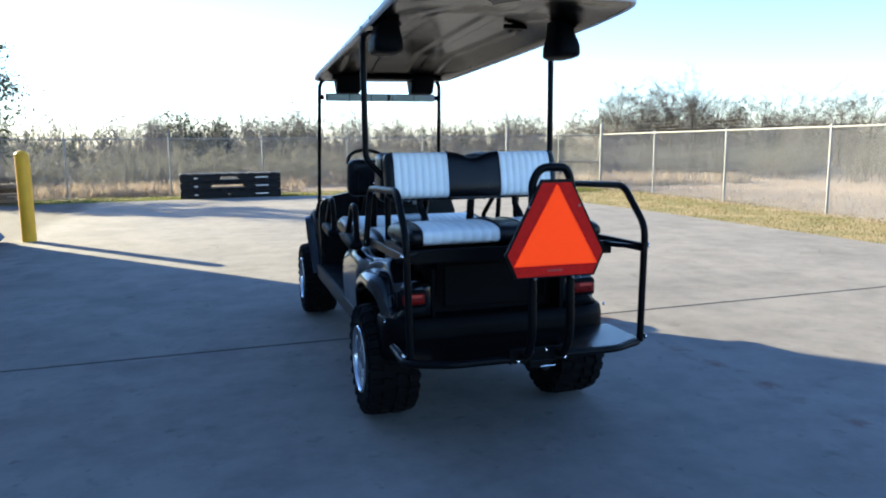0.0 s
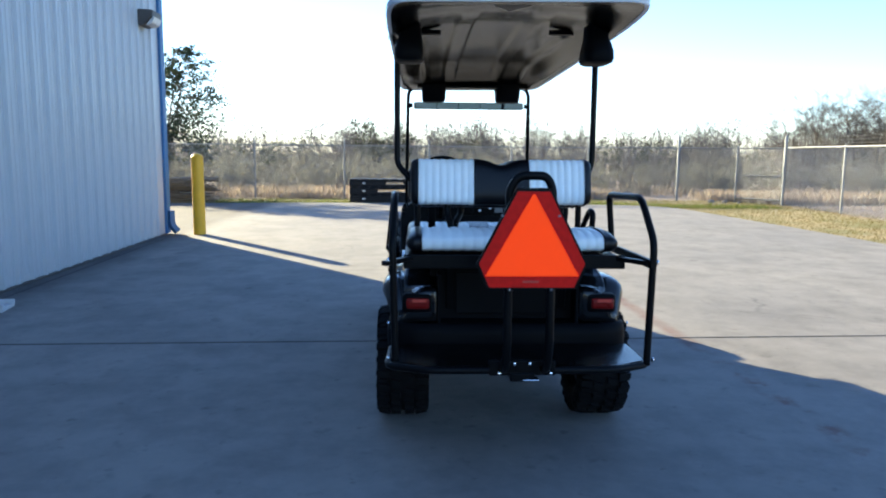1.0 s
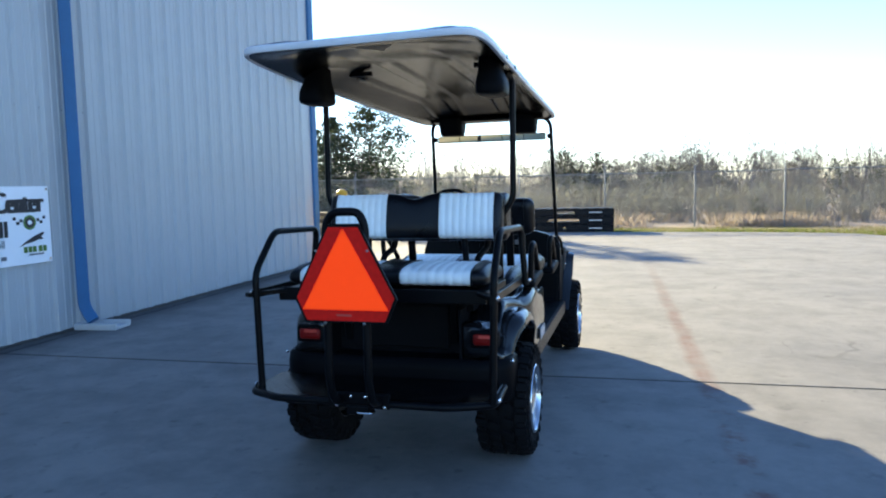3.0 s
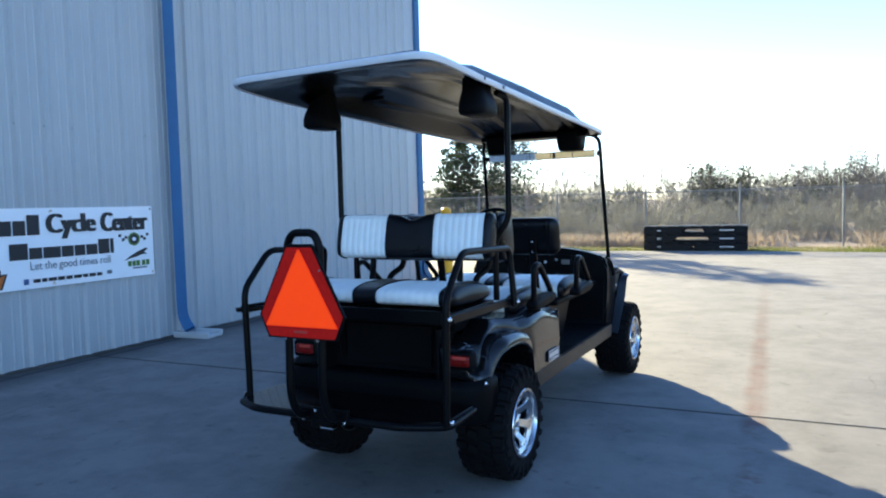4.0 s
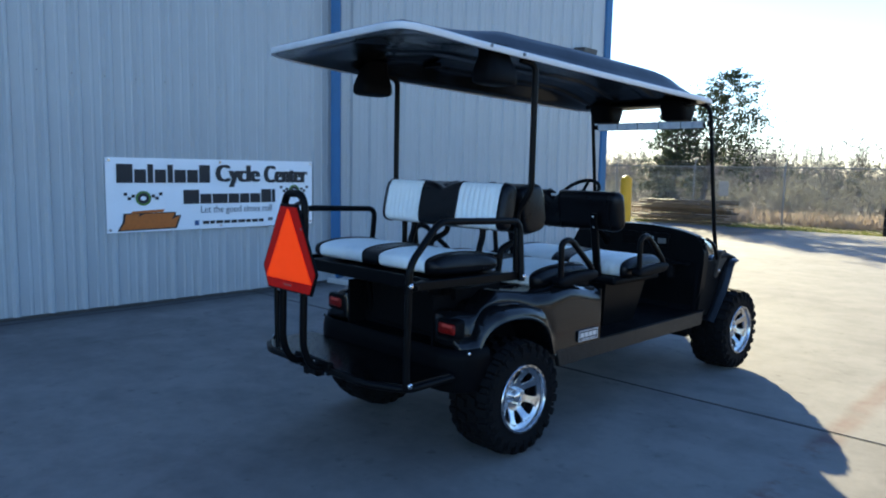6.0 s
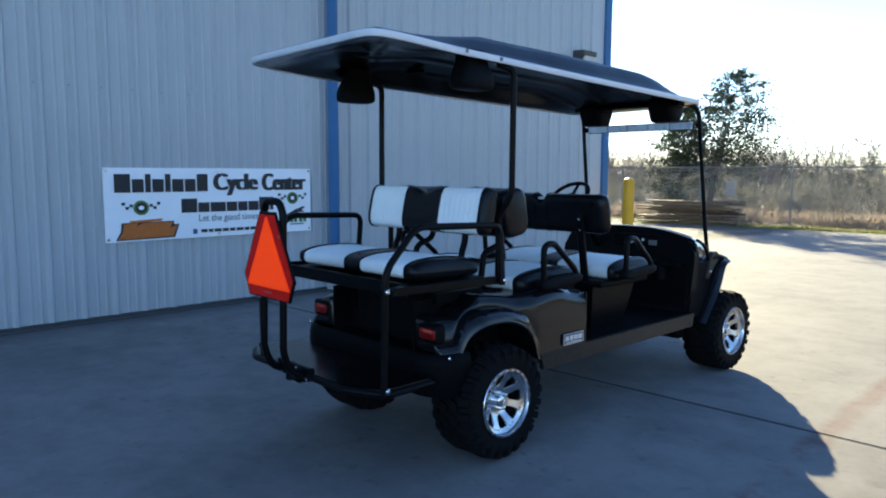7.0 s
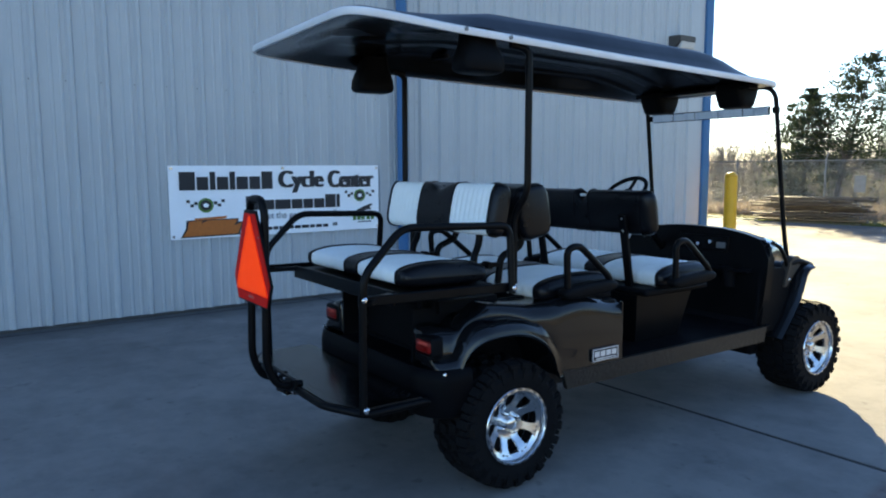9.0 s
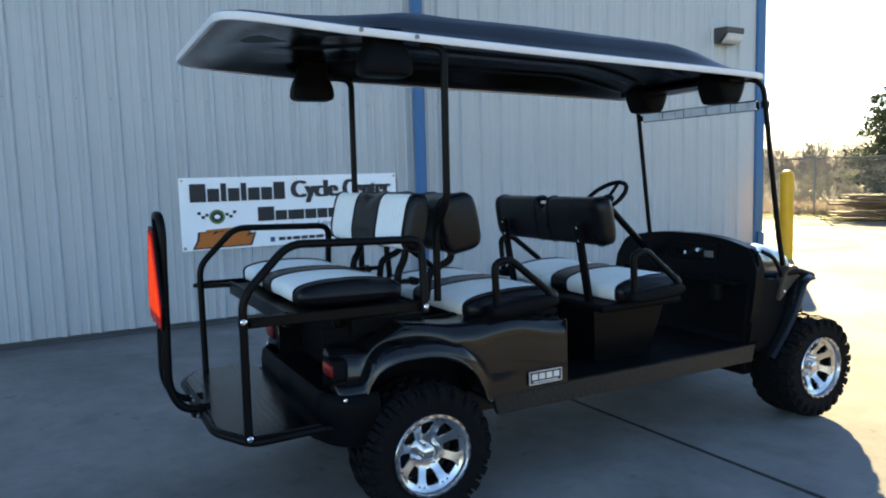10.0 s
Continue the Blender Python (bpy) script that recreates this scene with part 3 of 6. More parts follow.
for cx, cy, r in ((0.15, 0.545, 0.1), (0.893, 0.465, 0.095)):
    ring = [(cx + r * 0.33 * math.cos(a), cy + r * math.sin(a)) for a in [i * math.pi / 14 for i in range(28)]]
    ink("print_badge", ring, M_INKG, "round green badge")
    part("print_disc", slab([(sy(cx + r * 0.24 * math.cos(a)), sz(cy + r * 0.72 * math.sin(a))) for a in [i * math.pi / 12 for i in range(24)]], "x", 0.0112, 0.0132), M_INK, banner)
    part("print_centre", slab([(sy(cx + r * 0.12 * math.cos(a)), sz(cy + r * 0.3 * math.sin(a))) for a in [i * math.pi / 6 for i in range(12)]], "x", 0.0114, 0.0138), M_BANNER, banner)
    for s in (-1, 1):
        for i in range(3):
            for j in range(2):
                a, b = cx + s * (0.042 + 0.016 * i), cy - 0.03 - 0.014 * i + 0.045 * j
                if (i + j) % 2 == 0:
                    block("print_chequer", a - 0.007, a + 0.007, b - 0.02, b + 0.02)
part("print_outline", slab([(sy(a), sz(b)) for a, b in ((0.066, 0.745), (0.29, 0.74), (0.288, 0.79), (0.314, 0.785), (0.292, 0.972), (0.04, 0.982), (0.062, 0.86))], "x", 0.0104, 0.0116), M_INK, banner)
ink("print_shape", [(0.075, 0.76), (0.135, 0.755), (0.125, 0.80), (0.155, 0.755), (0.285, 0.755), (0.27, 0.84), (0.305, 0.80), (0.285, 0.955), (0.05, 0.965), (0.07, 0.87)], M_INKO, "orange logo shape")
ink("print_shape", [(0.10, 0.72), (0.24, 0.70), (0.235, 0.735), (0.10, 0.75)], M_INKO)
ink("print_shape", [(0.835, 0.77), (0.872, 0.70), (0.91, 0.645), (0.955, 0.60), (0.965, 0.615), (0.945, 0.66), (0.96, 0.69), (0.93, 0.695), (0.905, 0.72), (0.87, 0.735)], M_INK, "black leaping shape")
for x in (0.855, 0.878, 0.90, 0.93, 0.953):
    block("print_bar", x, x + 0.018, 0.775, 0.85, M_INKG)
block("print_bar", 0.88, 0.955, 0.87, 0.89, M_INKGREY)


# ---- golf cart ----
cart = thing("golf_cart", (1.56, 3.817, 0.045), "black lifted six-seat golf cart with white and black seats", "golf cart", turn=-1.4)
cart.matrix_basis = cart.matrix_basis @ Matrix.Scale(0.973, 4)


# wheels
def tyre():
    R, half = 0.286, 0.138
    prof = [(0.155, -0.10), (0.175, -0.125), (0.21, -0.138), (0.252, -half), (0.278, -0.118), (R, -0.09), (R + 0.003, 0), (R, 0.09), (0.278, 0.118), (0.252, half), (0.21, 0.138), (0.175, 0.125), (0.155, 0.10)]
    return lathe(prof, 56, "x", closed=True)


def tread():
    bm = bmesh.new()

    def lug(ang, x0, x1, r0, r1, span, drop=0.0, skew=0.0):
        c = []
        for r, x, a in ((r0, x0, -1), (r0, x1, -1), (r0, x1, 1), (r0, x0, 1), (r1, x0, -0.85), (r1, x1, -0.85), (r1, x1, 0.85), (r1, x0, 0.85)):
            rr = r - (drop if x == (x1 if abs(x1) > abs(x0) else x0) else 0)
            t = ang + a * span / 2 + (skew if x == x1 else 0)
            c.append(bm.verts.new((x, rr * math.cos(t), rr * math.sin(t))))
        for f in ((0, 1, 2, 3), (4, 5, 6, 7), (0, 1, 5, 4), (1, 2, 6, 5), (2, 3, 7, 6), (3, 0, 4, 7)):
            bm.faces.new([c[i] for i in f])

    N = 24
    for i in range(N):
        a = 2 * math.pi * i / N
        s = 2 * math.pi / N
        for sgn, off in ((-1, 0.0), (1, 0.5)):
            aa = a + off * s
            lug(aa, sgn * 0.072, sgn * 0.132, 0.274, 0.3115, s * 0.58, 0.012)
            lug(aa + s * 0.5, sgn * 0.085, sgn * 0.124, 0.274, 0.307, s * 0.30, 0.010)
            lug(aa, sgn * 0.126, sgn * 0.142, 0.23, 0.284, s * 0.42, 0.0)
            lug(aa + s * 0.25, sgn * 0.012, sgn * 0.062, 0.28, 0.3095, s * 0.52, 0, sgn * 0.05)
    return bm


def rim_lip():
    return lathe([(0.186, 0.126), (0.187, 0.138), (0.184, 0.143), (0.174, 0.144), (0.171, 0.140), (0.169, 0.125), (0.166, 0.095), (0.150, 0.02), (0.158, -0.10), (0.165, -0.12), (0.175, -0.118), (0.165, 0.0), (0.172, 0.118)], 64, "x", closed=True)


def spoke_disc():
    """Sunk hub, eight broad spokes that climb outwards and a ring that meets the lip."""
    bm = lathe([(0.012, 0.046), (0.012, 0.064), (0.060, 0.064), (0.076, 0.068), (0.082, 0.070), (0.082, 0.042), (0.012, 0.042)], 48, "x", closed=True)
    ring = lathe([(0.146, 0.104), (0.155, 0.109), (0.169, 0.117), (0.169, 0.092), (0.152, 0.080), (0.146, 0.086)], 64, "x", closed=True)
    tmp = bpy.data.meshes.new("spoke_ring")
    ring.to_mesh(tmp)
    bm.from_mesh(tmp)
    ring.free()
    for i in range(8):
        a = 2 * math.pi * i / 8
        rings = []
        for r, w, x in ((0.066, 0.0245, 0.0665), (0.080, 0.0235, 0.0705), (0.092, 0.0215, 0.077), (0.112, 0.0215, 0.088), (0.130, 0.0235, 0.099), (0.142, 0.031, 0.1045), (0.154, 0.046, 0.110)):
            ring = []
            for dw, dx in ((-w, -0.024), (-w, -0.004), (-w + 0.004, 0.002), (w - 0.004, 0.002), (w, -0.004), (w, -0.024)):
                ring.append((x + dx, r * math.cos(a) - dw * math.sin(a), r * math.sin(a) + dw * math.cos(a)))
            rings.append(ring)
        loft(rings, bm=bm)
    return bm


wheel_spots = [(0.547, -0.003, 1), (-0.547, -0.003, -1), (0.572, 2.617, 1), (-0.572, 2.617, -1)]
protos = None
for u, v, s in wheel_spots:
    m = pose(u, v, 0.28, 0, 0, 0 if s > 0 else 180) @ pose(0, 0, 0, 17 * (1 + u + v))
    if protos is None:
        drum = auto(part("wheel", lathe([(0.02, -0.09), (0.135, -0.09), (0.148, -0.03), (0.14, 0.025), (0.02, 0.03)], 32, "x"), M_DARKMETAL, cart, "knobbly tyre on a machined alloy rim"))
        drum.matrix_basis = m
        subs = [auto(part("tyre", tyre(), M_RUBBER, drum, "black off-road tyre with chunky tread"), 35), tagged(part("tread", tread(), M_RUBBER, drum), kind="stuff"), auto(part("rim", rim_lip(), M_ALLOY, drum, "bright machined alloy rim"), 30), auto(part("spokes", spoke_disc(), M_ALLOY, drum, "bright eight-spoke alloy centre"), 35)]
        subs.append(auto(part("hub_cap", lathe([(0.033, 0.060), (0.031, 0.090), (0.029, 0.096), (0.022, 0.101), (0.004, 0.103)], 24, "x"), M_CHROME, drum, "chrome hub cap"), 30))
        nut = part("lug_nut", lathe([(0.0105, 0.066), (0.0105, 0.084), (0.009, 0.092), (0.004, 0.094)], 10, "x", (0, 0.050, 0)), M_CHROME, drum)
        subs.append(nut)
        for q in (1, 2, 3):
            subs.append(again(nut, pose(0, 0, 0, 90 * q), drum))
        dash_mark = part("rim_dash", box(0.1425, 0.1452, 0.1762, 0.1822, -0.0125, 0.0125, 0.0008, 1), M_RIMDASH, drum)
        subs.append(dash_mark)
        for q in range(1, 24):
            subs.append(again(dash_mark, pose(0, 0, 0, 15 * q), drum))
        bolt = part("rim_bolt", lathe([(0.0045, 0.104), (0.0045, 0.112), (0.002, 0.114)], 6, "x", (0, 0.1495, 0.012)), M_RIMDASH, drum)
        subs.append(bolt)
        for q in range(1, 16):
            subs.append(again(bolt, pose(0, 0, 0, 45 * (q // 2) + (-9.7 if q % 2 else 0)), drum))
        protos = drum
    else:
        w = again(protos, m, cart)
        tagged(w, "knobbly tyre on a machined alloy rim")
        for o in subs:
            c = again(o, o.matrix_basis.copy(), w)
            tagged(c, o.get("label", ""), kind=o.get("kind", ""))

# chassis
for s in (-1, 1):
    part("frame_rail", bar((0.27 * s, -0.55, 0.40), (0.27 * s, 2.55, 0.40), 0.05, 0.08), M_DARKMETAL, cart)
    auto(part("leaf_spring", sweep(fillet([(0.36 * s, -0.42, 0.40), (0.36 * s, 0.0, 0.28), (0.36 * s, 0.42, 0.40)], 0.3), [(-0.025, -0.012), (0.025, -0.012), (0.025, 0.012), (-0.025, 0.012)]), M_DARKMETAL, cart))
    auto(part("shock_absorber", tube([(0.33 * s, -0.12, 0.30), (0.30 * s, -0.2, 0.60)], 0.022), M_DARKMETAL, cart))
auto(part("rear_axle", tube([(-0.45, 0, 0.291), (0.45, 0, 0.291)], 0.035), M_DARKMETAL, cart))
auto(part("differential", lathe([(0.02, -0.11), (0.09, -0.08), (0.11, 0), (0.09, 0.08), (0.02, 0.11)], 20, "x", (0.05, 0, 0.291)), M_DARKMETAL, cart))
auto(part("front_axle", tube([(-0.45, 2.58, 0.31), (0.45, 2.58, 0.31)], 0.028), M_DARKMETAL, cart))
part("battery_tray", box(-0.42, 0.42, 0.18, 0.74, 0.33, 0.45, 0.01), M_DARKMETAL, cart)


# rear body, one half each side
def arch(v):
    a, p = (abs(v + 0.05) / 0.240, 3.4) if v < -0.05 else ((v + 0.05) / 0.378, 2.4)
    return 0.30 + 0.425 * (1 - a ** p) ** (1 / p) if a < 1 else 0.0


def half_body(s):
    rings = []
    for i in range(81):
        v = -0.345 + 1.111 * i / 80
        low = 0.572 if v < 0 else 0.46
        zb = max(low, arch(v))
        zt = 0.850 - 0.028 * smooth01(v, -0.12, 0.22) + 0.022 * smooth01(v, 0.22, 0.46) - 0.050 * smooth01(v, 0.46, 0.76) - 0.055 * smooth01(v, -0.245, -0.345) ** 2
        side = 0.543 + 0.088 * smooth01(v, -0.06, 0.32) - 0.020 * smooth01(v, -0.25, -0.345)
        crest = max(0.765 - 0.10 * smooth01(v, -0.30, -0.12), arch(v) + 0.078) if v < 0.1 else 1.0
        zo = min(zt, crest + 0.12 * smooth01(v, -0.16, 0.08))
        zin = max(zo, min(zt, 0.775 + 0.08 * smooth01(v, -0.2, 0.0)))
        zin = zo + (zin - zo) * smooth01(v, -0.24, -0.06)
        zt = zo
        rr = min(0.105 - 0.023 * smooth01(v, -0.08, 0.22), max(0.0, zo - zb - 0.078) + 0.014)
        us = side - rr - 0.375
        ring = [(0.36, zb + 0.01), (0.36, zin - 0.015), (0.375, zin), (0.375 + 0.5 * us, zin - 0.08 * (zin - zo)), (0.375 + 0.8 * us, zin - 0.45 * (zin - zo))]
        for k in range(8):
            a = math.pi / 2 * (1 - k / 7)
            ring.append((side - rr + rr * math.cos(a), zt - rr + rr * math.sin(a)))
        top = zt - rr
        fl = (0.45 + 0.55 * smooth01(v, -0.33, -0.14)) * (1 - smooth01(v, 0.20, 0.335))
        zc = min(top, zb + 0.050 + 0.028 * smooth01(v, -0.33, -0.15))
        for k in range(1, 7):
            z = top + (zc - top) * k / 6
            ring.append((side + 0.006 * math.sin(math.pi * k / 6) * (1 - fl), z))
        for k in range(1, 12):
            a = math.pi / 2 * (1 - k / 11)
            ring.append((side + (0.658 - side) * fl * math.cos(a), zb + (zc - zb) * math.sin(a)))
        edge = ring[-1][0]
        ring += [(edge + 0.003, zb - 0.008), (edge - 0.004, zb - 0.018), (edge - 0.03, zb - 0.014), (edge - 0.05, zb + 0.002)]
        rings.append([(s * u, v, z) for u, z in ring])
    # rounded back end
    cu = sum(p[0] for p in rings[0]) / len(rings[0])
    cz = sum(p[2] for p in rings[0]) / len(rings[0])
    first = rings[0]
    for k, dv in ((0.02, 0.012), (0.055, 0.024), (0.11, 0.034), (0.20, 0.041), (0.35, 0.045)):
        rings.insert(0, [(u + (cu - u) * k, v - dv, z + (cz - z) * k) for u, v, z in first])
    return loft(rings)


for s in (1, -1):
    body = auto(part("rear_body", half_body(s), M_GLOSS, cart, "glossy black rear body with flared fender"), 50)
    # tail lamp
    c = (0.487 if s > 0 else -0.469, -0.425, 0.683)
    bez = auto(part("tail_lamp", box(c[0] - 0.080, c[0] + 0.072, -0.400, -0.33, 0.634, 0.733, 0.02, 3), M_PLASTIC, cart, "red tail lamp in a black bezel"), 40)
    auto(part("lens", box(c[0] - 0.060, c[0] + 0.060, -0.408, -0.35, 0.654, 0.713, 0.014, 3), M_REDLENS, bez, "red plastic lens"))
    part("reflector", box(c[0] - 0.03, c[0] + 0.045, -0.4095, -0.405, 0.690, 0.708, 0.003, 1), M_LENSMID, bez)
    part("body_bolt", lathe([(0.009, 0.0), (0.009, 0.006), (0.004, 0.01)], 10, "x", (0.622 * s, -0.375, 0.577)), M_CHROME, cart)
    # badge
    if s > 0:
        bd = part("badge", box(0.574, 0.586, 0.575, 0.768, 0.478, 0.545, 0.004, 1), M_INK, cart, "dark badge with silver marks")
        bd.matrix_basis = pose(0.058, -0.042, 0.016)
        for a, b, c_, d in ((0.577, 0.766, 0.539, 0.543), (0.577, 0.766, 0.480, 0.484), (0.577, 0.581, 0.484, 0.539), (0.762, 0.766, 0.484, 0.539)):
            part("badge_rim", box(0.585, 0.5885, a, b, c_, d), M_BADGE, bd)
        for k in range(4):
            part("mark", box(0.585, 0.5885, 0.592 + 0.042 * k, 0.625 + 0.042 * k, 0.502, 0.530), M_BADGE, bd)
        part("mark", box(0.585, 0.5885, 0.60, 0.745, 0.489, 0.494), M_BADGE, bd)
part("seat_box", box(-0.60, 0.60, 0.32, 0.75, 0.45, 0.80, 0.012), M_PLASTIC, cart, "black seat riser")
part("front_seam", box(0.610, 0.632, 0.764, 0.770, 0.48, 0.785), M_GLOSS, cart)
well = part("bag_well", slab([(-0.36, 0.56), (0.36, 0.56), (0.36, 0.885), (-0.36, 0.885)], "y", -0.26, -0.24), M_PLASTIC, cart, "recessed black rear panel")
part("access_panel", box(-0.27, 0.27, -0.275, -0.262, 0.60, 0.83, 0.008), M_PLASTIC, well)
for s in (-1, 1):
    part("wheel_liner", box(min(0.352 * s, 0.366 * s), max(0.352 * s, 0.366 * s), -0.38, 0.40, 0.44, 0.83), M_PLASTIC, cart)
part("well_floor", box(-0.36, 0.36, -0.415, -0.25, 0.555, 0.575), M_PLASTIC, cart)
part("under_deck", box(-0.40, 0.40, -0.25, 0.10, 0.80, 0.86), M_PLASTIC, cart)

# bumper
bump_path = fillet([(-0.612, -0.22, 0), (-0.612, -0.37, 0), (-0.50, -0.44, 0), (0.50, -0.44, 0), (0.612, -0.37, 0), (0.612, -0.22, 0)], 0.1, 6)
sec = [(-0.028, 0.375), (-0.012, 0.36), (0.006, 0.37), (0.016, 0.43), (0.016, 0.53), (0.008, 0.575), (-0.008, 0.588), (-0.028, 0.58)]
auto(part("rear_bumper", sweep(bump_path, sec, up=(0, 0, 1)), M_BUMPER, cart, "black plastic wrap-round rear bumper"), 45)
for s in (-1, 1):
    auto(part("frame_bracket", tube([(0.55 * s, -0.45, 0.45), (0.59 * s, -0.15, 0.40), (0.40 * s, 0.05, 0.40)], 0.016), M_TUBE, cart))

# rear step
step_poly = [(-0.60, -0.47), (-0.60, -0.745), (-0.585, -0.775), (-0.45, -0.85), (-0.41, -0.862), (0.41, -0.862), (0.45, -0.85), (0.585, -0.775), (0.60, -0.745), (0.60, -0.47)]
step = auto(part("rear_step", slab(step_poly, "z", 0.468, 0.490, bevel=0.006), M_PLATE, cart, "dark tread-plate rear footboard"), 40)
bm = bmesh.new()
i = 0
for gx in range(-19, 20):
    for gy in range(12):
        x, y = gx * 0.03, -0.84 + gy * 0.03
        if abs(x) + max(0, -0.75 - y) * 1.6 < 0.585:
            t = 0.78 if (gx + gy) % 2 else -0.78
            c, n_ = (math.cos(t), math.sin(t)), (-math.sin(t), math.cos(t))
            vs = [bm.verts.new((x + c[0] * a + n_[0] * b, y + c[1] * a + n_[1] * b, 0.490 + h)) for a, b, h in ((-0.011, 0, 0), (0, -0.0038, 0), (0.011, 0, 0), (0, 0.0038, 0), (0, 0, 0.0009))]
            for j in range(4):
                bm.faces.new((vs[j], vs[(j + 1) % 4], vs[4]))
tagged(part("tread_pattern", bm, M_PLATE, step), kind="stuff")
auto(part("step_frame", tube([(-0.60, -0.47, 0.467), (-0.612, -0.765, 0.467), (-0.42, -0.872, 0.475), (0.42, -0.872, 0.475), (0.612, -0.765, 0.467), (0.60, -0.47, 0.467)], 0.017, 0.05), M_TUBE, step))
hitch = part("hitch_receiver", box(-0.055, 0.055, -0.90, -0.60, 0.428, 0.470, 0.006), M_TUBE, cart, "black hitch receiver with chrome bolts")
for x, z in ((-0.105, 0.465), (-0.035, 0.51), (0.035, 0.51), (0.13, 0.465)):
    auto(part("bolt", lathe([(0.003, -0.010), (0.0075, -0.008), (0.0075, 0.002)], 8, "y", (x, -0.885, z)), M_CHROME, hitch))
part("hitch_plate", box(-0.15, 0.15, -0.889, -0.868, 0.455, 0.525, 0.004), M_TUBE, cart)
part("latch", box(0.0, 0.075, -0.905, -0.86, 0.432, 0.441, 0.003), M_CHROME, hitch)


# side grab rails
for s, q in ((-1, 0.045), (1, 0.0)):
    rail = auto(part("grab_rail", tube([(0.590 * s + 0.014, -0.775 + q, 0.47), (0.603 * s + 0.013, -0.773 + q, 1.05), (0.594 * s + 0.013, -0.58 + q, 1.243), (0.604 * s + 0.006, 0.005, 1.225), (0.634 * s + 0.004, -0.002, 0.91)], 0.0172, 0.06, 14), M_TUBE, cart, "black steel grab rail"))
    part("side_bar", bar((0.600 * s + 0.006, -0.79 + q, 0.948), (0.607 * s + 0.004, 0.02, 0.935), 0.022, 0.042), M_TUBE, rail)
    for v, z, w in ((-0.775 + q, 0.957, 0), (-0.775 + q, 0.493, 0), (-0.004, 0.937, 0.025)):
        auto(part("bolt", lathe([(0.013, 0.0), (0.013, 0.006), (0.006, 0.012)], 10, "x", (0.630 + w, v, z)) if s > 0 else lathe([(0.006, -0.012), (0.013, -0.006), (0.013, 0.0)], 10, "x", (-0.605 - w, v, z)), M_CHROME, rail))

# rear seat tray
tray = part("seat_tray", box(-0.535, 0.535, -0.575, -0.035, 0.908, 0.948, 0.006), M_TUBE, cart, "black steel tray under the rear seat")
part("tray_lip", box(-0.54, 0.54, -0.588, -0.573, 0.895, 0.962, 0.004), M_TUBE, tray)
for s in (-1, 1):
    part("tray_arm", bar((0.50 * s, -0.56, 0.945), (0.625 * s, -0.755, 0.945), 0.04, 0.022), M_TUBE, tray)
    part("tray_leg", bar((0.30 * s, -0.30, 0.91), (0.30 * s, -0.24, 0.60), 0.04, 0.03), M_TUBE, tray)


# upholstery
def superell(a, b, p=4.0, n=36):
    out = []
    for i in range(n):
        t = 2 * math.pi * i / n
        c, s_ = math.cos(t), math.sin(t)
        out.append((a * math.copysign(abs(c) ** (2 / p), c), b * math.copysign(abs(s_) ** (2 / p), s_)))
    return out


def pad(u0, u1, centre, a, b, lean=0.0, pleats=0, ends=(0, 0), depth=0.0048, p=4.0, dip=None, puff=0.0):
    """Upholstery from u0 to u1: a rounded section (half sizes a along, b up) leaned by degrees; pleats as soft ridges; ends rounded."""
    stations = pleats * 6 if pleats else max(10, int(abs(u1 - u0) / 0.015))
    rings = []
    cs, sn = math.cos(radians(lean)), math.sin(radians(lean))
    us = [u0 + (u1 - u0) * i / stations for i in range(stations + 1)]
    for i, u in enumerate(us):
        inset = depth * (1 - abs(math.sin(math.pi * i / 6)) ** 0.6) if pleats else 0.0
        for end, at in zip(ends, (u0, u1)):
            if end:
                d = abs(u - at)
                if d < end:
                    inset += end * (1 - math.sqrt(max(0, 1 - (1 - d / end) ** 2))) * 0.9
        ring = []
        for y, z in superell(a - inset, b - inset, p):
            if dip and z > 0:
                z -= dip[1] * math.exp(-((u - dip[2]) / dip[0]) ** 2) * (z / b)
            if puff and z > 0:
                z += puff * math.cos(y / a * 1.4) * (z / b)
            ring.append((u, centre[0] + y * cs - z * sn, centre[1] + y * sn + z * cs))
        rings.append(ring)
    return loft(rings)


def piping(u, centre, a, b, lean, p=4.0, puff=0.0):
    cs, sn = math.cos(radians(lean)), math.sin(radians(lean))
    ring = []
    for y, z in superell(a, b, p, 40):
        if puff and z > 0:
            z += puff * math.cos(y / a * 1.4) * (z / b)
        ring.append((u, centre[0] + y * cs - z * sn, centre[1] + y * sn + z * cs))
    return sweep(ring, circle(0.005, 6), True)


def bench(name, centre, a, b, w, stripe, label, lean=0.0, mid=0.0, puff=0.015, pleats=8, end=0.05, cap=0.07, dip=None, all_black=False, p=4.0):
    """Cushion across the cart: white pleated pads, a black stripe and black ends."""
    body = auto(part(name, pad(mid - stripe, mid + stripe, centre, a + 0.002, b + 0.002, lean, p=p, dip=dip, puff=puff), M_VINYLB, cart, label), 60)
    for s in (-1, 1):
        lo, hi = mid + s * stripe, s * (w - cap)
        if all_black:
            auto(part("pad", pad(lo, hi, centre, a, b, lean, p=p, puff=puff, dip=dip), M_VINYLB, body), 60)
        else:
            auto(part("pad", pad(lo, hi, centre, a, b, lean, pleats, p=p, puff=puff, dip=dip), M_VINYLW, body, "white pleated vinyl pad"), 60)
        auto(part("end_panel", pad(hi, s * w, centre, a, b, lean, ends=(0, end), p=p, puff=puff), M_VINYLB, body, "black vinyl end panel"), 60)
        for u in (lo, hi):
            auto(part("piping", piping(u, centre, a + 0.001, b + 0.001, lean, p, puff), M_VINYLB, body), 60)
    return body


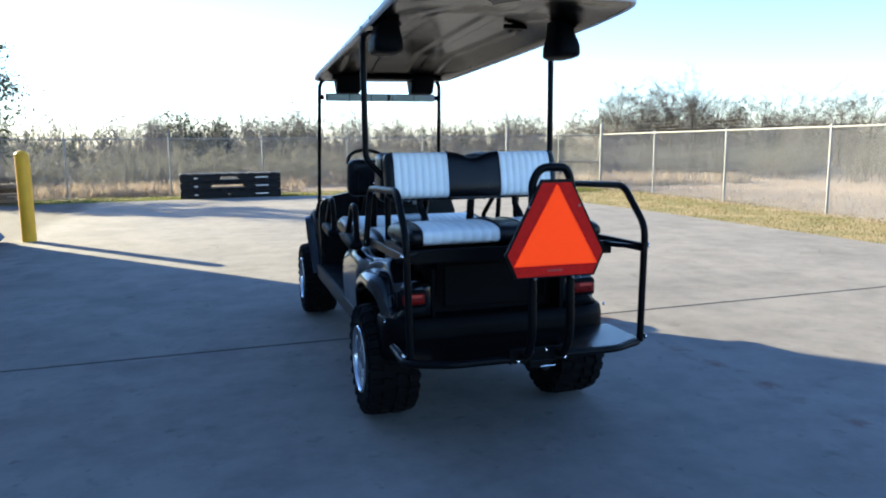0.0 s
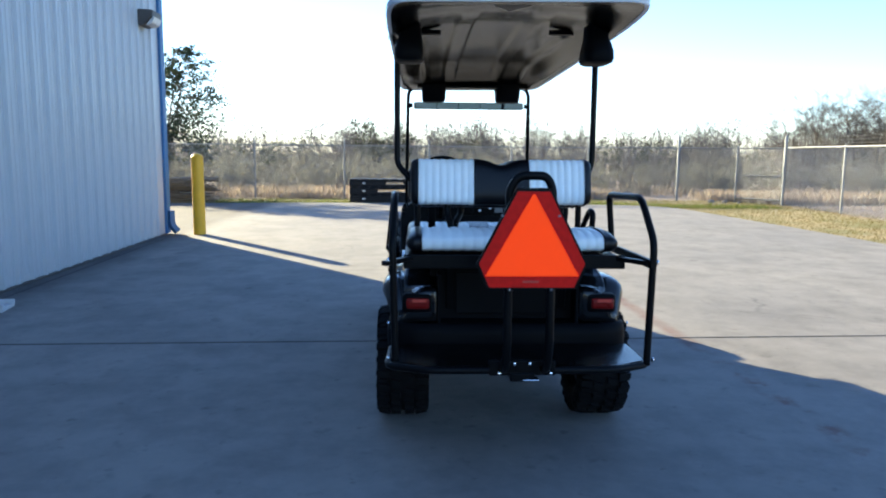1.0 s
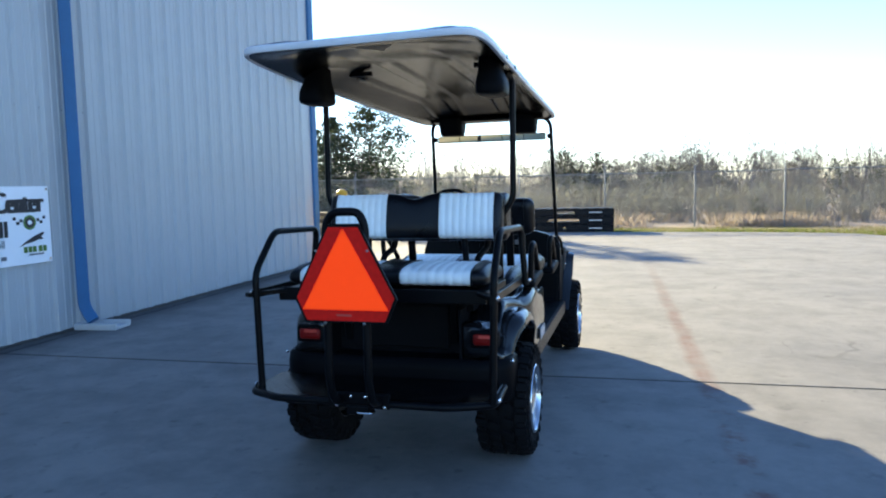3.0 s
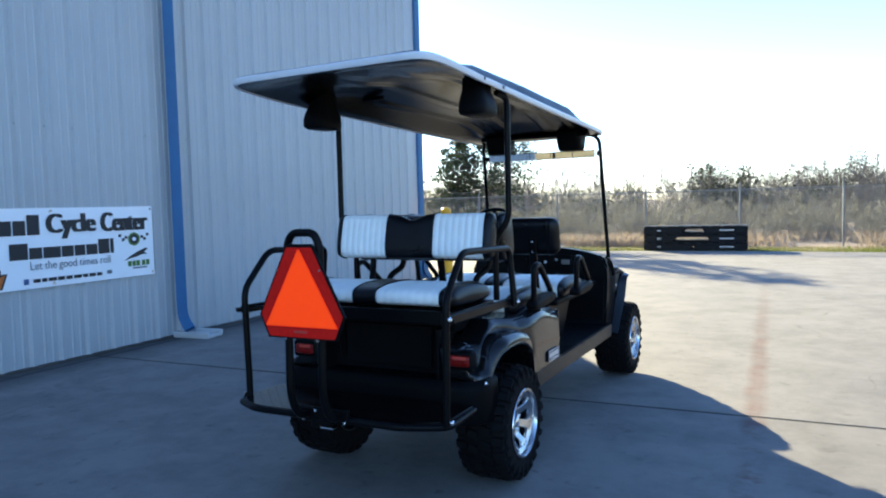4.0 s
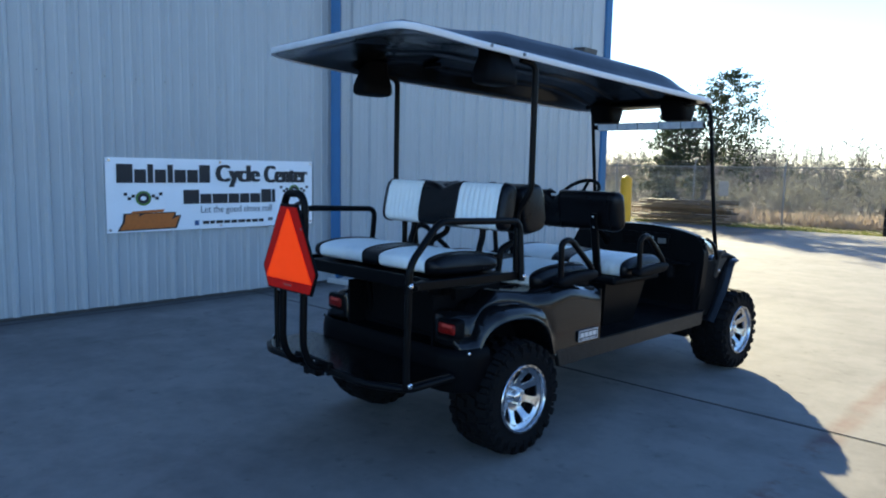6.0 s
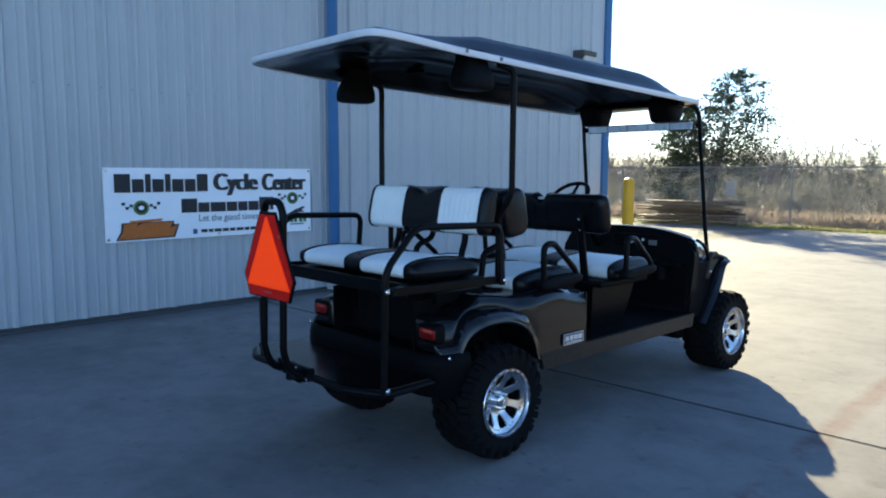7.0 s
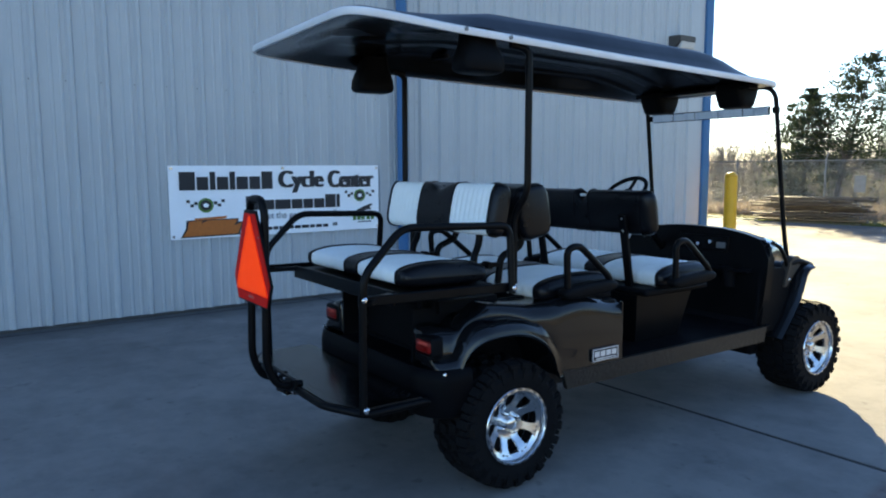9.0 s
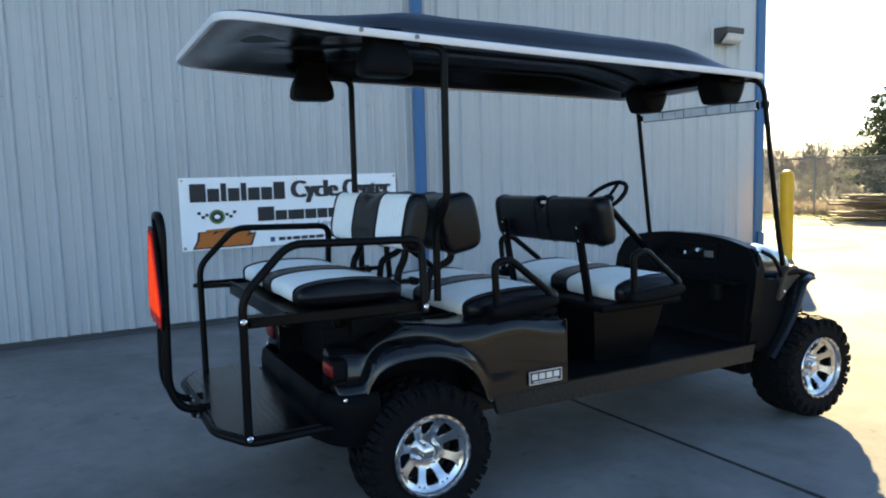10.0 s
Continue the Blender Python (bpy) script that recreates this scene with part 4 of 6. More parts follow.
bench("rear_seat_cushion", (-0.285, 1.0), 0.24, 0.045, 0.53, 0.065, "white pleated cushion with a black stripe, facing back", mid=0.02, puff=0.02, lean=-1.5, cap=0.075)
rear_back = bench("rear_backrest", (0.045, 1.288), 0.055, 0.128, 0.51, 0.150, "white pleated backrest with a black centre, facing back", lean=-12, cap=0.04, end=0.035, p=3.4, puff=0, dip=(0.07, 0.035, 0.0))
part("end_mark", box(0.489, 0.4985, 0.018, 0.030, 1.282, 1.302, 0.002, 1), M_BADGE, rear_back)
bench("middle_backrest", (0.275, 1.272), 0.10, 0.135, 0.50, 0.150, "black backrest of the middle bench, seen from outside", lean=10, cap=0.045, end=0.03, p=4.0, puff=0, dip=(0.07, 0.035, 0.0), all_black=True)
bench("middle_seat_cushion", (0.555, 0.865), 0.27, 0.05, 0.525, 0.07, "white pleated cushion with a black stripe, facing front", mid=0.0, puff=0.02, lean=1.5, cap=0.06)
bench("front_seat_cushion", (1.435, 0.85), 0.235, 0.055, 0.535, 0.07, "white pleated front cushion with a black stripe", mid=0.0, puff=0.02, lean=2, cap=0.045)
fb = bench("front_backrest", (1.14, 1.232), 0.055, 0.128, 0.53, 0.06, "black front backrest with a notch in its top", lean=9, cap=0.075, end=0.06, p=3.4, puff=0, all_black=True, dip=(0.035, 0.05, 0.01))
for u in (-0.36, 0.36):
    part("back_support", bar((u, 1.13, 0.80), (u, 1.055, 1.22), 0.052, 0.024), M_TUBE, fb)
    for z in (1.13, 1.20):
        auto(part("bolt", lathe([(0.004, -0.016), (0.009, -0.013), (0.009, 0.0)], 8, "y", (u, 1.060 + (1.2 - z) * 0.18, z)), M_CHROME, fb))
part("notch_mark", box(-0.012, 0.032, 1.085, 1.10, 1.318, 1.336, 0.003, 1), M_BADGE, fb)
part("front_seat_pan", box(-0.52, 0.52, 1.09, 1.66, 0.755, 0.80, 0.02, 3), M_PLASTIC, cart, "black front seat pan")
part("front_seat_base", loft([[(x, y, 0.46) for x, y in ((-0.42, 1.12), (0.42, 1.12), (0.42, 1.50), (-0.42, 1.50))], [(x, y, 0.76) for x, y in ((-0.46, 1.08), (0.46, 1.08), (0.46, 1.58), (-0.46, 1.58))]]), M_DASH, cart, "black front seat base")
part("middle_seat_pan", box(-0.52, 0.52, 0.30, 0.80, 0.79, 0.825, 0.01), M_PLASTIC, cart)
# folding brackets between the back-to-back seats
for u in (-0.30, 0.28):
    br = auto(part("seat_bracket", tube([(u, 0.085, 1.19), (u, 0.075, 1.10), (u + 0.02, 0.03, 1.05), (u + 0.02, 0.02, 0.93)], 0.0185, 0.035), M_TUBE, cart))
    auto(part("strut", tube([(u + 0.10, 0.28, 1.18), (u + 0.09, 0.28, 1.09), (u + 0.05, 0.18, 1.04), (u + 0.05, 0.16, 0.90)], 0.0185, 0.035), M_TUBE, br))
    part("link", bar((u + 0.02, 0.03, 1.0), (u + 0.05, 0.17, 1.0), 0.03, 0.022), M_TUBE, br)
    auto(part("pivot_knob", lathe([(0.018, -0.03), (0.02, 0), (0.018, 0.03)], 14, "x", (u + 0.04, 0.10, 1.0)), M_TUBE, br))

# hip restraints
def armrest(u, v, z):
    s = 1 if u > 0 else -1
    a = auto(part("hip_restraint", tube([(u, v + 0.05, z + 0.03), (u + 0.008 * s, v + 0.035, z + 0.232), (u + 0.008 * s, v + 0.12, z + 0.246), (u, v + 0.345, z + 0.07), (u, v + 0.37, z + 0.01)], 0.018, 0.05, 12), M_TUBE, cart, "black hip restraint loop"))
    auto(part("base_pad", pad(u - 0.045, u + 0.03, (v + 0.205, z + 0.014), 0.19, 0.036, 3, ends=(0.02, 0.02), p=3.0), M_PLASTIC, a, "moulded black base"), 60)


for s in (-1, 1):
    armrest(0.608 * s, 0.335, 0.858)
    armrest(0.618 * s, 1.165, 0.838)

# floor, rocker panels
part("floorboard", box(-0.612, 0.612, 0.745, 2.20, 0.445, 0.474, 0.004), M_PLASTIC, cart, "black floor mat")
part("floor_ramp", slab([(2.05, 0.44), (2.28, 0.66), (2.30, 0.64), (2.10, 0.42)], "x", -0.55, 0.55), M_PLASTIC, cart)
for s in (-1, 1):
    part("rocker_panel", slab([(0.365, 0.380), (2.10, 0.380), (2.12, 0.476), (0.335, 0.476)], "x", min(0.606 * s, 0.636 * s), max(0.606 * s, 0.636 * s), bevel=0.004), M_ROCKER, cart, "dark rocker panel with a fine tread pattern")


# dashboard and front cowl
def dash_outline(n=30):
    """Upright sides, round shoulders and a gently arched top."""
    half = [(0.578, 0.46), (0.592, 0.62), (0.596, 0.80), (0.592, 0.90)]
    top = []
    for i in range(n + 1):
        u = -0.545 + 1.09 * i / n
        top.append((u, 1.012 + 0.072 * (1 - (abs(u) / 0.545) ** 2.6)))
    shoulder = [(0.583, 0.955), (0.570, 0.99)]
    return [(-u, z) for u, z in half + shoulder] + top + [(u, z) for u, z in reversed(half + shoulder)]


def lean_back(bm):
    """The dash rises and leans away from the seats."""
    for v in bm.verts:
        v.co.y += (v.co.z - 1.06) * 0.15
    return bm


dash = auto(part("dashboard", lean_back(slab(dash_outline(), "y", 2.20, 2.27, bevel=0.022)), M_DASH, cart, "glossy black moulded dashboard"), 40)
part("glove_shelf", box(-0.50, 0.50, 2.09, 2.195, 0.80, 0.825, 0.01), M_PLASTIC, dash)
for s in (-1, 1):
    cheek = [(2.095, 0.43), (2.265, 0.40), (2.35, 0.48), (2.43, 0.61), (2.47, 0.72), (2.43, 0.79), (2.34, 0.81), (2.25, 0.86), (2.19, 0.87), (2.15, 0.80)]
    auto(part("side_cheek", slab(cheek, "x", min(0.525 * s, 0.592 * s), max(0.525 * s, 0.592 * s), bevel=0.022), M_PLASTIC, dash), 40)
    auto(part("fender_strap", tube([(0.568 * s, 2.25, 1.0), (0.582 * s, 2.33, 0.965), (0.588 * s, 2.40, 0.86), (0.585 * s, 2.42, 0.76)], 0.013, 0.06, 8), M_TUBE, dash))
plate = part("control_plate", box(-0.10, 0.30, 2.172, 2.192, 0.92, 1.025, 0.006), M_TUBE, dash, "dark switch plate")
auto(part("key_switch", lathe([(0.013, -0.02), (0.018, 0.0)], 14, "y", (0.17, 2.172, 0.985)), M_CHROME, plate))
auto(part("knob", lathe([(0.012, -0.03), (0.014, 0.0)], 14, "y", (0.08, 2.172, 0.965)), M_CHROME, plate))
part("gauge", box(0.21, 0.28, 2.166, 2.174, 0.945, 0.985, 0.003), M_GALV, plate)
for k in range(3):
    part("rocker_switch", box(-0.08 + 0.04 * k, -0.052 + 0.04 * k, 2.164, 2.174, 0.945, 0.99, 0.003), M_PLASTIC, plate)
for u in (-0.42, 0.34):
    auto(part("cup_holder", lathe([(0.042, 0.70), (0.045, 0.80), (0.048, 0.835), (0.042, 0.835), (0.038, 0.72)], 20, "z", (u, 2.135, 0), closed=True), M_PLASTIC, dash))

cowl_rings = []
for i in range(19):
    v = 2.262 + 0.64 * i / 18
    w = 0.510 - 0.05 * smooth01(v, 2.27, 2.42) - 0.035 * smooth01(v, 2.42, 2.66) - 0.10 * smooth01(v, 2.72, 2.9)
    top = 1.045 - 0.03 * smooth01(v, 2.27, 2.50) - 0.035 * smooth01(v, 2.50, 2.69) - 0.20 * smooth01(v, 2.67, 2.80) - 0.15 * smooth01(v, 2.78, 2.91)
    low = 0.56 - 0.06 * smooth01(v, 2.3, 2.9)
    ring = []
    for j in range(33):
        a = math.pi * j / 32
        c, s_ = math.cos(a), math.sin(a)
        ring.append((w * math.copysign(abs(c) ** 0.27, c), v, low + (top - low) * abs(s_) ** 0.22))
    cowl_rings.append(ring)
auto(part("front_cowl", loft(cowl_rings), M_COWL, cart, "glossy black front cowl"), 60)
# unseen box behind the front wheels, let down low to block sun under the cart
part("front_skirt", box(-0.46, 0.46, 2.24, 2.80, 0.225, 0.62, 0.03, 2), M_PLASTIC, cart)
auto(part("front_bumper", box(-0.30, 0.30, 2.86, 2.95, 0.42, 0.54, 0.03, 3), M_PLASTIC, cart), 40)
for s in (-1, 1):
    path = fillet([(0, 2.255, 0.385), (0, 2.36, 0.50), (0, 2.432, 0.62), (0, 2.492, 0.79), (0, 2.535, 0.835), (0, 2.60, 0.845)], 0.06, 5)
    rings = []
    for i, p in enumerate(path):
        t = (path[min(i + 1, len(path) - 1)] - path[max(i - 1, 0)]).normalized()
        nv, nz = -t.z, t.y
        w = 0.112 + 0.02 * smooth01(p.z, 0.45, 0.75)
        ring = []
        for u, d in ((0.44, 0.0), (0.54, 0.0), (0.545 + w * 0.7, -0.004), (0.54 + w, -0.018), (0.537 + w, -0.03), (0.54 + w * 0.6, -0.018), (0.54, -0.014), (0.44, -0.014)):
            ring.append((s * u, p.y + d * nv, p.z + d * nz))
        rings.append(ring)
    auto(part("front_fender", loft(rings), M_GLOSS, cart, "glossy black front fender flare"), 50)
    brk = auto(part("post_bracket", slab([(2.345, 0.71), (2.375, 0.70), (2.47, 0.79), (2.53, 0.83), (2.55, 0.875), (2.50, 0.905), (2.44, 0.90), (2.40, 0.86)], "x", min(0.555 * s, 0.607 * s), max(0.555 * s, 0.607 * s), bevel=0.006), M_BRACKET, cart, "grey-brown steel post bracket"), 40)
    auto(part("peg", tube([(0.59 * s, 2.43, 0.855), (0.60 * s, 2.52, 0.868), (0.605 * s, 2.66, 0.826), (0.58 * s, 2.67, 0.822)], 0.021, 0.05, 12), M_TUBE, brk))
    auto(part("peg_cap", tube([(0.575 * s, 2.672, 0.822), (0.545 * s, 2.665, 0.822)], 0.020, 0.02, 12), M_GALV, brk))
    auto(part("bolt", lathe([(0.010, 0.0), (0.010, 0.006), (0.005, 0.01)], 10, "x", (0.606 * s, 2.40, 0.755)), M_CHROME, brk))
    part("head_lamp", box(min(0.14 * s, 0.26 * s), max(0.14 * s, 0.26 * s), 2.80, 2.855, 0.64, 0.71, 0.012, 2), M_LENS, cart, "clear headlamp")

# steering wheel
auto(part("steering_column", tube([(-0.255, 1.775, 1.29), (-0.255, 2.22, 0.88)], 0.023), M_TUBE, cart))
tilt = Matrix.Translation((-0.255, 1.77, 1.322)) @ Matrix.Rotation(radians(38), 4, "X")
wheel_ring = [tilt @ Vector((0.155 * math.cos(a), 0.155 * math.sin(a), 0)) for a in [i * math.pi / 24 for i in range(48)]]
sw = auto(part("steering_wheel", sweep(wheel_ring, circle(0.0145, 10), True), M_PLASTIC, cart, "black steering wheel"))
part("hub", loft([[tilt @ Vector((r * math.cos(a), r * math.sin(a), h)) for a in [i * math.pi / 10 for i in range(20)]] for r, h in ((0.03, -0.05), (0.055, -0.03), (0.05, -0.008), (0.02, -0.004))]), M_PLASTIC, sw)
for a in (90, 210, 330):
    d = Vector((math.cos(radians(a)), math.sin(radians(a)), 0))
    part("spoke", bar(tilt @ (d * 0.03 + Vector((0, 0, -0.02))), tilt @ (d * 0.15), 0.03, 0.012), M_PLASTIC, sw)


# canopy
RV0, RV1, RW, RU = -0.785, 2.32, 0.598, -0.018
TILT = 0.012


def edge_z(v):
    return 2.074 - 0.0285 * v if v > 0 else 2.074 - 0.045 * v + 0.022 * v * v


def canopy_outline(n=120):
    out = []
    vc, hl = (RV0 + RV1) / 2, (RV1 - RV0) / 2
    for i in range(n):
        t = 2 * math.pi * i / n
        c, s_ = math.cos(t), math.sin(t)
        u = math.copysign(abs(c) ** 0.135, c)
        v = math.copysign(abs(s_) ** 0.135, s_)
        vv = vc + hl * v
        out.append((u * (RW - 0.022 * smooth01(vv, -0.5, 2.3)), vv))
    return out


def canopy_top(u, v, s):
    z = edge_z(v) + TILT * u + 0.018 + 0.04 * (1 - s ** 3)
    wing = smooth01(abs(u), 0.55, 0.44) * smooth01(abs(u), 0.06, 0.20) * smooth01(v, RV0 + 0.01, RV0 + 0.11) * smooth01(v, 0.36, 0.20)
    front = smooth01(abs(u), 0.54, 0.42) * smooth01(v, 2.29, 1.65) * smooth01(v, -0.55, 0.45)
    return z + 0.030 * wing + 0.114 * front


def canopy_under(u, v, s):
    """Shallow dome with two raised channels each side of a flat middle."""
    ends = smooth01(v, RV0 + 0.02, RV0 + 0.30) * smooth01(v, RV1 - 0.02, RV1 - 0.50)
    z = edge_z(v) + TILT * u - 0.016 + 0.065 * ends * max(0.0, 1 - (u / RW) ** 2)
    z += 0.080 * smooth01(abs(u), 0.56, 0.42) * smooth01(v, -0.48, 0.25) * smooth01(v, 2.15, 1.5)
    run = smooth01(v, 2.12, 1.85) * smooth01(v, -0.45, -0.15)
    z -= 0.014 * smooth01(abs(u), 0.125, 0.15) * smooth01(abs(u), 0.25, 0.225) * run
    channel = 0.43 - 0.05 * smooth01(v, 0.3, 2.0)
    z -= 0.020 * math.exp(-((abs(u) - channel) / 0.022) ** 2) * run * smooth01(v, 0.35, 0.48)
    return z


rings_s = [1.0, 0.985, 0.96, 0.93, 0.89, 0.84, 0.78, 0.71, 0.63, 0.54, 0.45, 0.36, 0.27, 0.18, 0.09, 0.01]
vc = (RV0 + RV1) / 2


def canopy_rings(fn):
    out = []
    for s in rings_s:
        out.append([(RU + u * s, vc + (v - vc) * s, fn(u * s, vc + (v - vc) * s, s)) for u, v in canopy_outline()])
    return out


roof = auto(part("canopy", loft(canopy_rings(canopy_top), caps="last"), M_CANOPY, cart, "black moulded canopy with a pale edge"), 35)
liner_rows = []
for i in range(91):
    y = -0.994 + 1.988 * i / 90
    v = vc + (RV1 - RV0) / 2 * y
    w = (RW - 0.022 * smooth01(v, -0.5, 2.3) - 0.004) * (1 - abs(y) ** 14.8) ** (1 / 14.8)
    liner_rows.append([(RU + w * (2 * k / 110 - 1), v, canopy_under(w * (2 * k / 110 - 1), v, 1)) for k in range(111)])
bm = bmesh.new()
lines = [[bm.verts.new(p) for p in row] for row in liner_rows]
for a, b in zip(lines, lines[1:]):
    for k in range(110):
        bm.faces.new((a[k], b[k], b[k + 1], a[k + 1]))
auto(part("liner", bm, M_LINER, roof, "grey-brown ribbed underside"), 60)
band = [Vector((RU + u * 1.002, vc + (v - vc) * 1.001, edge_z(v) + TILT * u)) for u, v in canopy_outline()]
auto(part("edge_trim", sweep(band, [(-0.012, -0.016), (0.006, -0.018), (0.010, -0.012), (0.010, 0.009), (0.004, 0.015), (-0.012, 0.017)], True, up=(0, 0, 1)), M_TRIM, roof, "white edge trim"), 40)
for v in (-0.229, 0.025):
    for s in (-1, 1):
        auto(part("bolt", lathe([(0.010, -0.006), (0.010, 0.006)], 10, "x", (RU + s * (RW + 0.009), v, edge_z(v) + 0.004 + TILT * RW * s)), M_GALV, roof))
for s in (-1, 1):
    # hand-hold: a dark slot pressed into the underside
    slot = [(RU + s * (0.392 + y), 0.31 + x) for x, y in superell(0.022, 0.076, 3.0, 24)]
    auto(part("hand_hold", loft([[(u, v, canopy_under(0.40 * s, 0.31, 1) + dz) for u, v in slot] for dz in (-0.002, -0.026)]), M_PLASTIC, roof, "dark moulded hand-hold"), 50)
    post = auto(part("rear_post", tube([(0.47 * s, 0.15, 0.92), (0.47 * s, 0.15, 1.26), (0.566 * s - 0.020, 0.170, 1.38), (0.567 * s - 0.020, 0.174, 2.05), (0.545 * s - 0.020, 0.075, 2.068)], 0.0175, 0.045, 14), M_TUBE, cart, "black steel canopy post"))
    auto(part("front_post", tube([(0.545 * s - 0.01, 2.50, 0.84), (0.540 * s - 0.012, 2.45, 1.05), (0.520 * s - 0.017, 2.315, 1.995), (0.40 * s - 0.017, 2.22, 2.02)], 0.0155, 0.09, 12), M_TUBE, cart, "slim black front post"))
    rings = []
    for z, a, b, in_ in ((2.125, 0.056, 0.080, 0.008), (2.06, 0.060, 0.086, 0.006), (2.025, 0.070, 0.102, 0.002), (1.99, 0.078, 0.114, 0.0), (1.95, 0.080, 0.117, 0.0), (1.934, 0.074, 0.110, 0.0), (1.926, 0.056, 0.092, 0.0)):
        rings.append([(s * (0.502 - in_) - 0.016 + x, -0.085 + y, z) for x, y in superell(a, b, 4.0, 32)])
    auto(part("speaker", loft(rings), M_PLASTIC, roof, "black speaker pod"), 40)
    rings = []
    for z, a, b in ((2.035, 0.098, 0.112), (2.02, 0.104, 0.118), (1.97, 0.103, 0.112), (1.92, 0.100, 0.09), (1.893, 0.097, 0.076), (1.882, 0.09, 0.066), (1.876, 0.07, 0.045)):
        rings.append([(0.312 * s - 0.01 + x, 2.195 + y, z) for x, y in superell(a, b, 5.0, 32)])
    auto(part("front_speaker", loft(rings), M_PLASTIC, roof, "black speaker pod"), 50)
part("roof_cross_bar", bar((-0.46, 2.14, 2.0), (0.46, 2.14, 2.0), 0.10, 0.02), M_TUBE, cart)

# five-panel mirror between the front posts
mir = auto(part("wide_mirror", box(-0.475, 0.475, -0.010, 0.015, -0.031, 0.031, 0.008, 2), M_PLASTIC, cart, "five-panel wide mirror in a black frame"), 40)
mir.matrix_basis = pose(-0.014, 2.33, 1.858, 4, 0, 0)
for k in range(5):
    x = -0.462 + k * 0.188
    part("mirror_pane", box(x, x + 0.183, -0.0165, -0.0095, -0.026, 0.026), M_MIRROR, mir)
for s in (-1, 1):
    auto(part("clamp", lathe([(0.024, -0.02), (0.024, 0.02)], 12, "z", (0.508 * s, 0.02, 0.0)), M_PLASTIC, mir))

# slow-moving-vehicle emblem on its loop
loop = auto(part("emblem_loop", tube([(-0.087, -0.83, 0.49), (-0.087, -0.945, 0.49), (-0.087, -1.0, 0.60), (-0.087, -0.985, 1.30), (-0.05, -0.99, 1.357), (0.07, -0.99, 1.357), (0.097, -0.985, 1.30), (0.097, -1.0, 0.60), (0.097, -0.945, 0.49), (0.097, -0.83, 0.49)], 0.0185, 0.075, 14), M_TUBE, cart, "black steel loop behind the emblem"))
EC = 0.010
hexa = [(-0.068, 1.292), (0.068, 1.292), (0.226, 0.986), (0.181, 0.885), (-0.181, 0.885), (-0.226, 0.986)]


def grow(poly, k):
    cz = 1.02
    return [(EC + u * k, cz + (z - cz) * k) for u, z in poly]


emb = part("warning_emblem", slab(grow(hexa, 1.055), "y", -1.022, -1.012), M_TUBE, cart, "orange triangle emblem with a dark red border")
part("red_border", slab(grow(hexa, 1.0), "y", -1.0255, -1.0215), M_REDREF, emb, "dark red reflective border")
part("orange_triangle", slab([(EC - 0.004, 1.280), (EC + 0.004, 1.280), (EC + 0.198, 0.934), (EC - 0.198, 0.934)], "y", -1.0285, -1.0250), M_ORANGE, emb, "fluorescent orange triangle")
for u, z in ((-0.12, 1.19), (0.12, 1.19), (-0.085, 0.875), (0.095, 0.875)):
    auto(part("bolt", lathe([(0.003, -0.008), (0.006, -0.006), (0.006, 0.004)], 8, "y", (u, -1.02, z)), M_GALV, emb))
part("print_bar", box(-0.03, 0.04, -1.0275, -1.0250, 0.905, 0.915), M_LENSMID, emb)


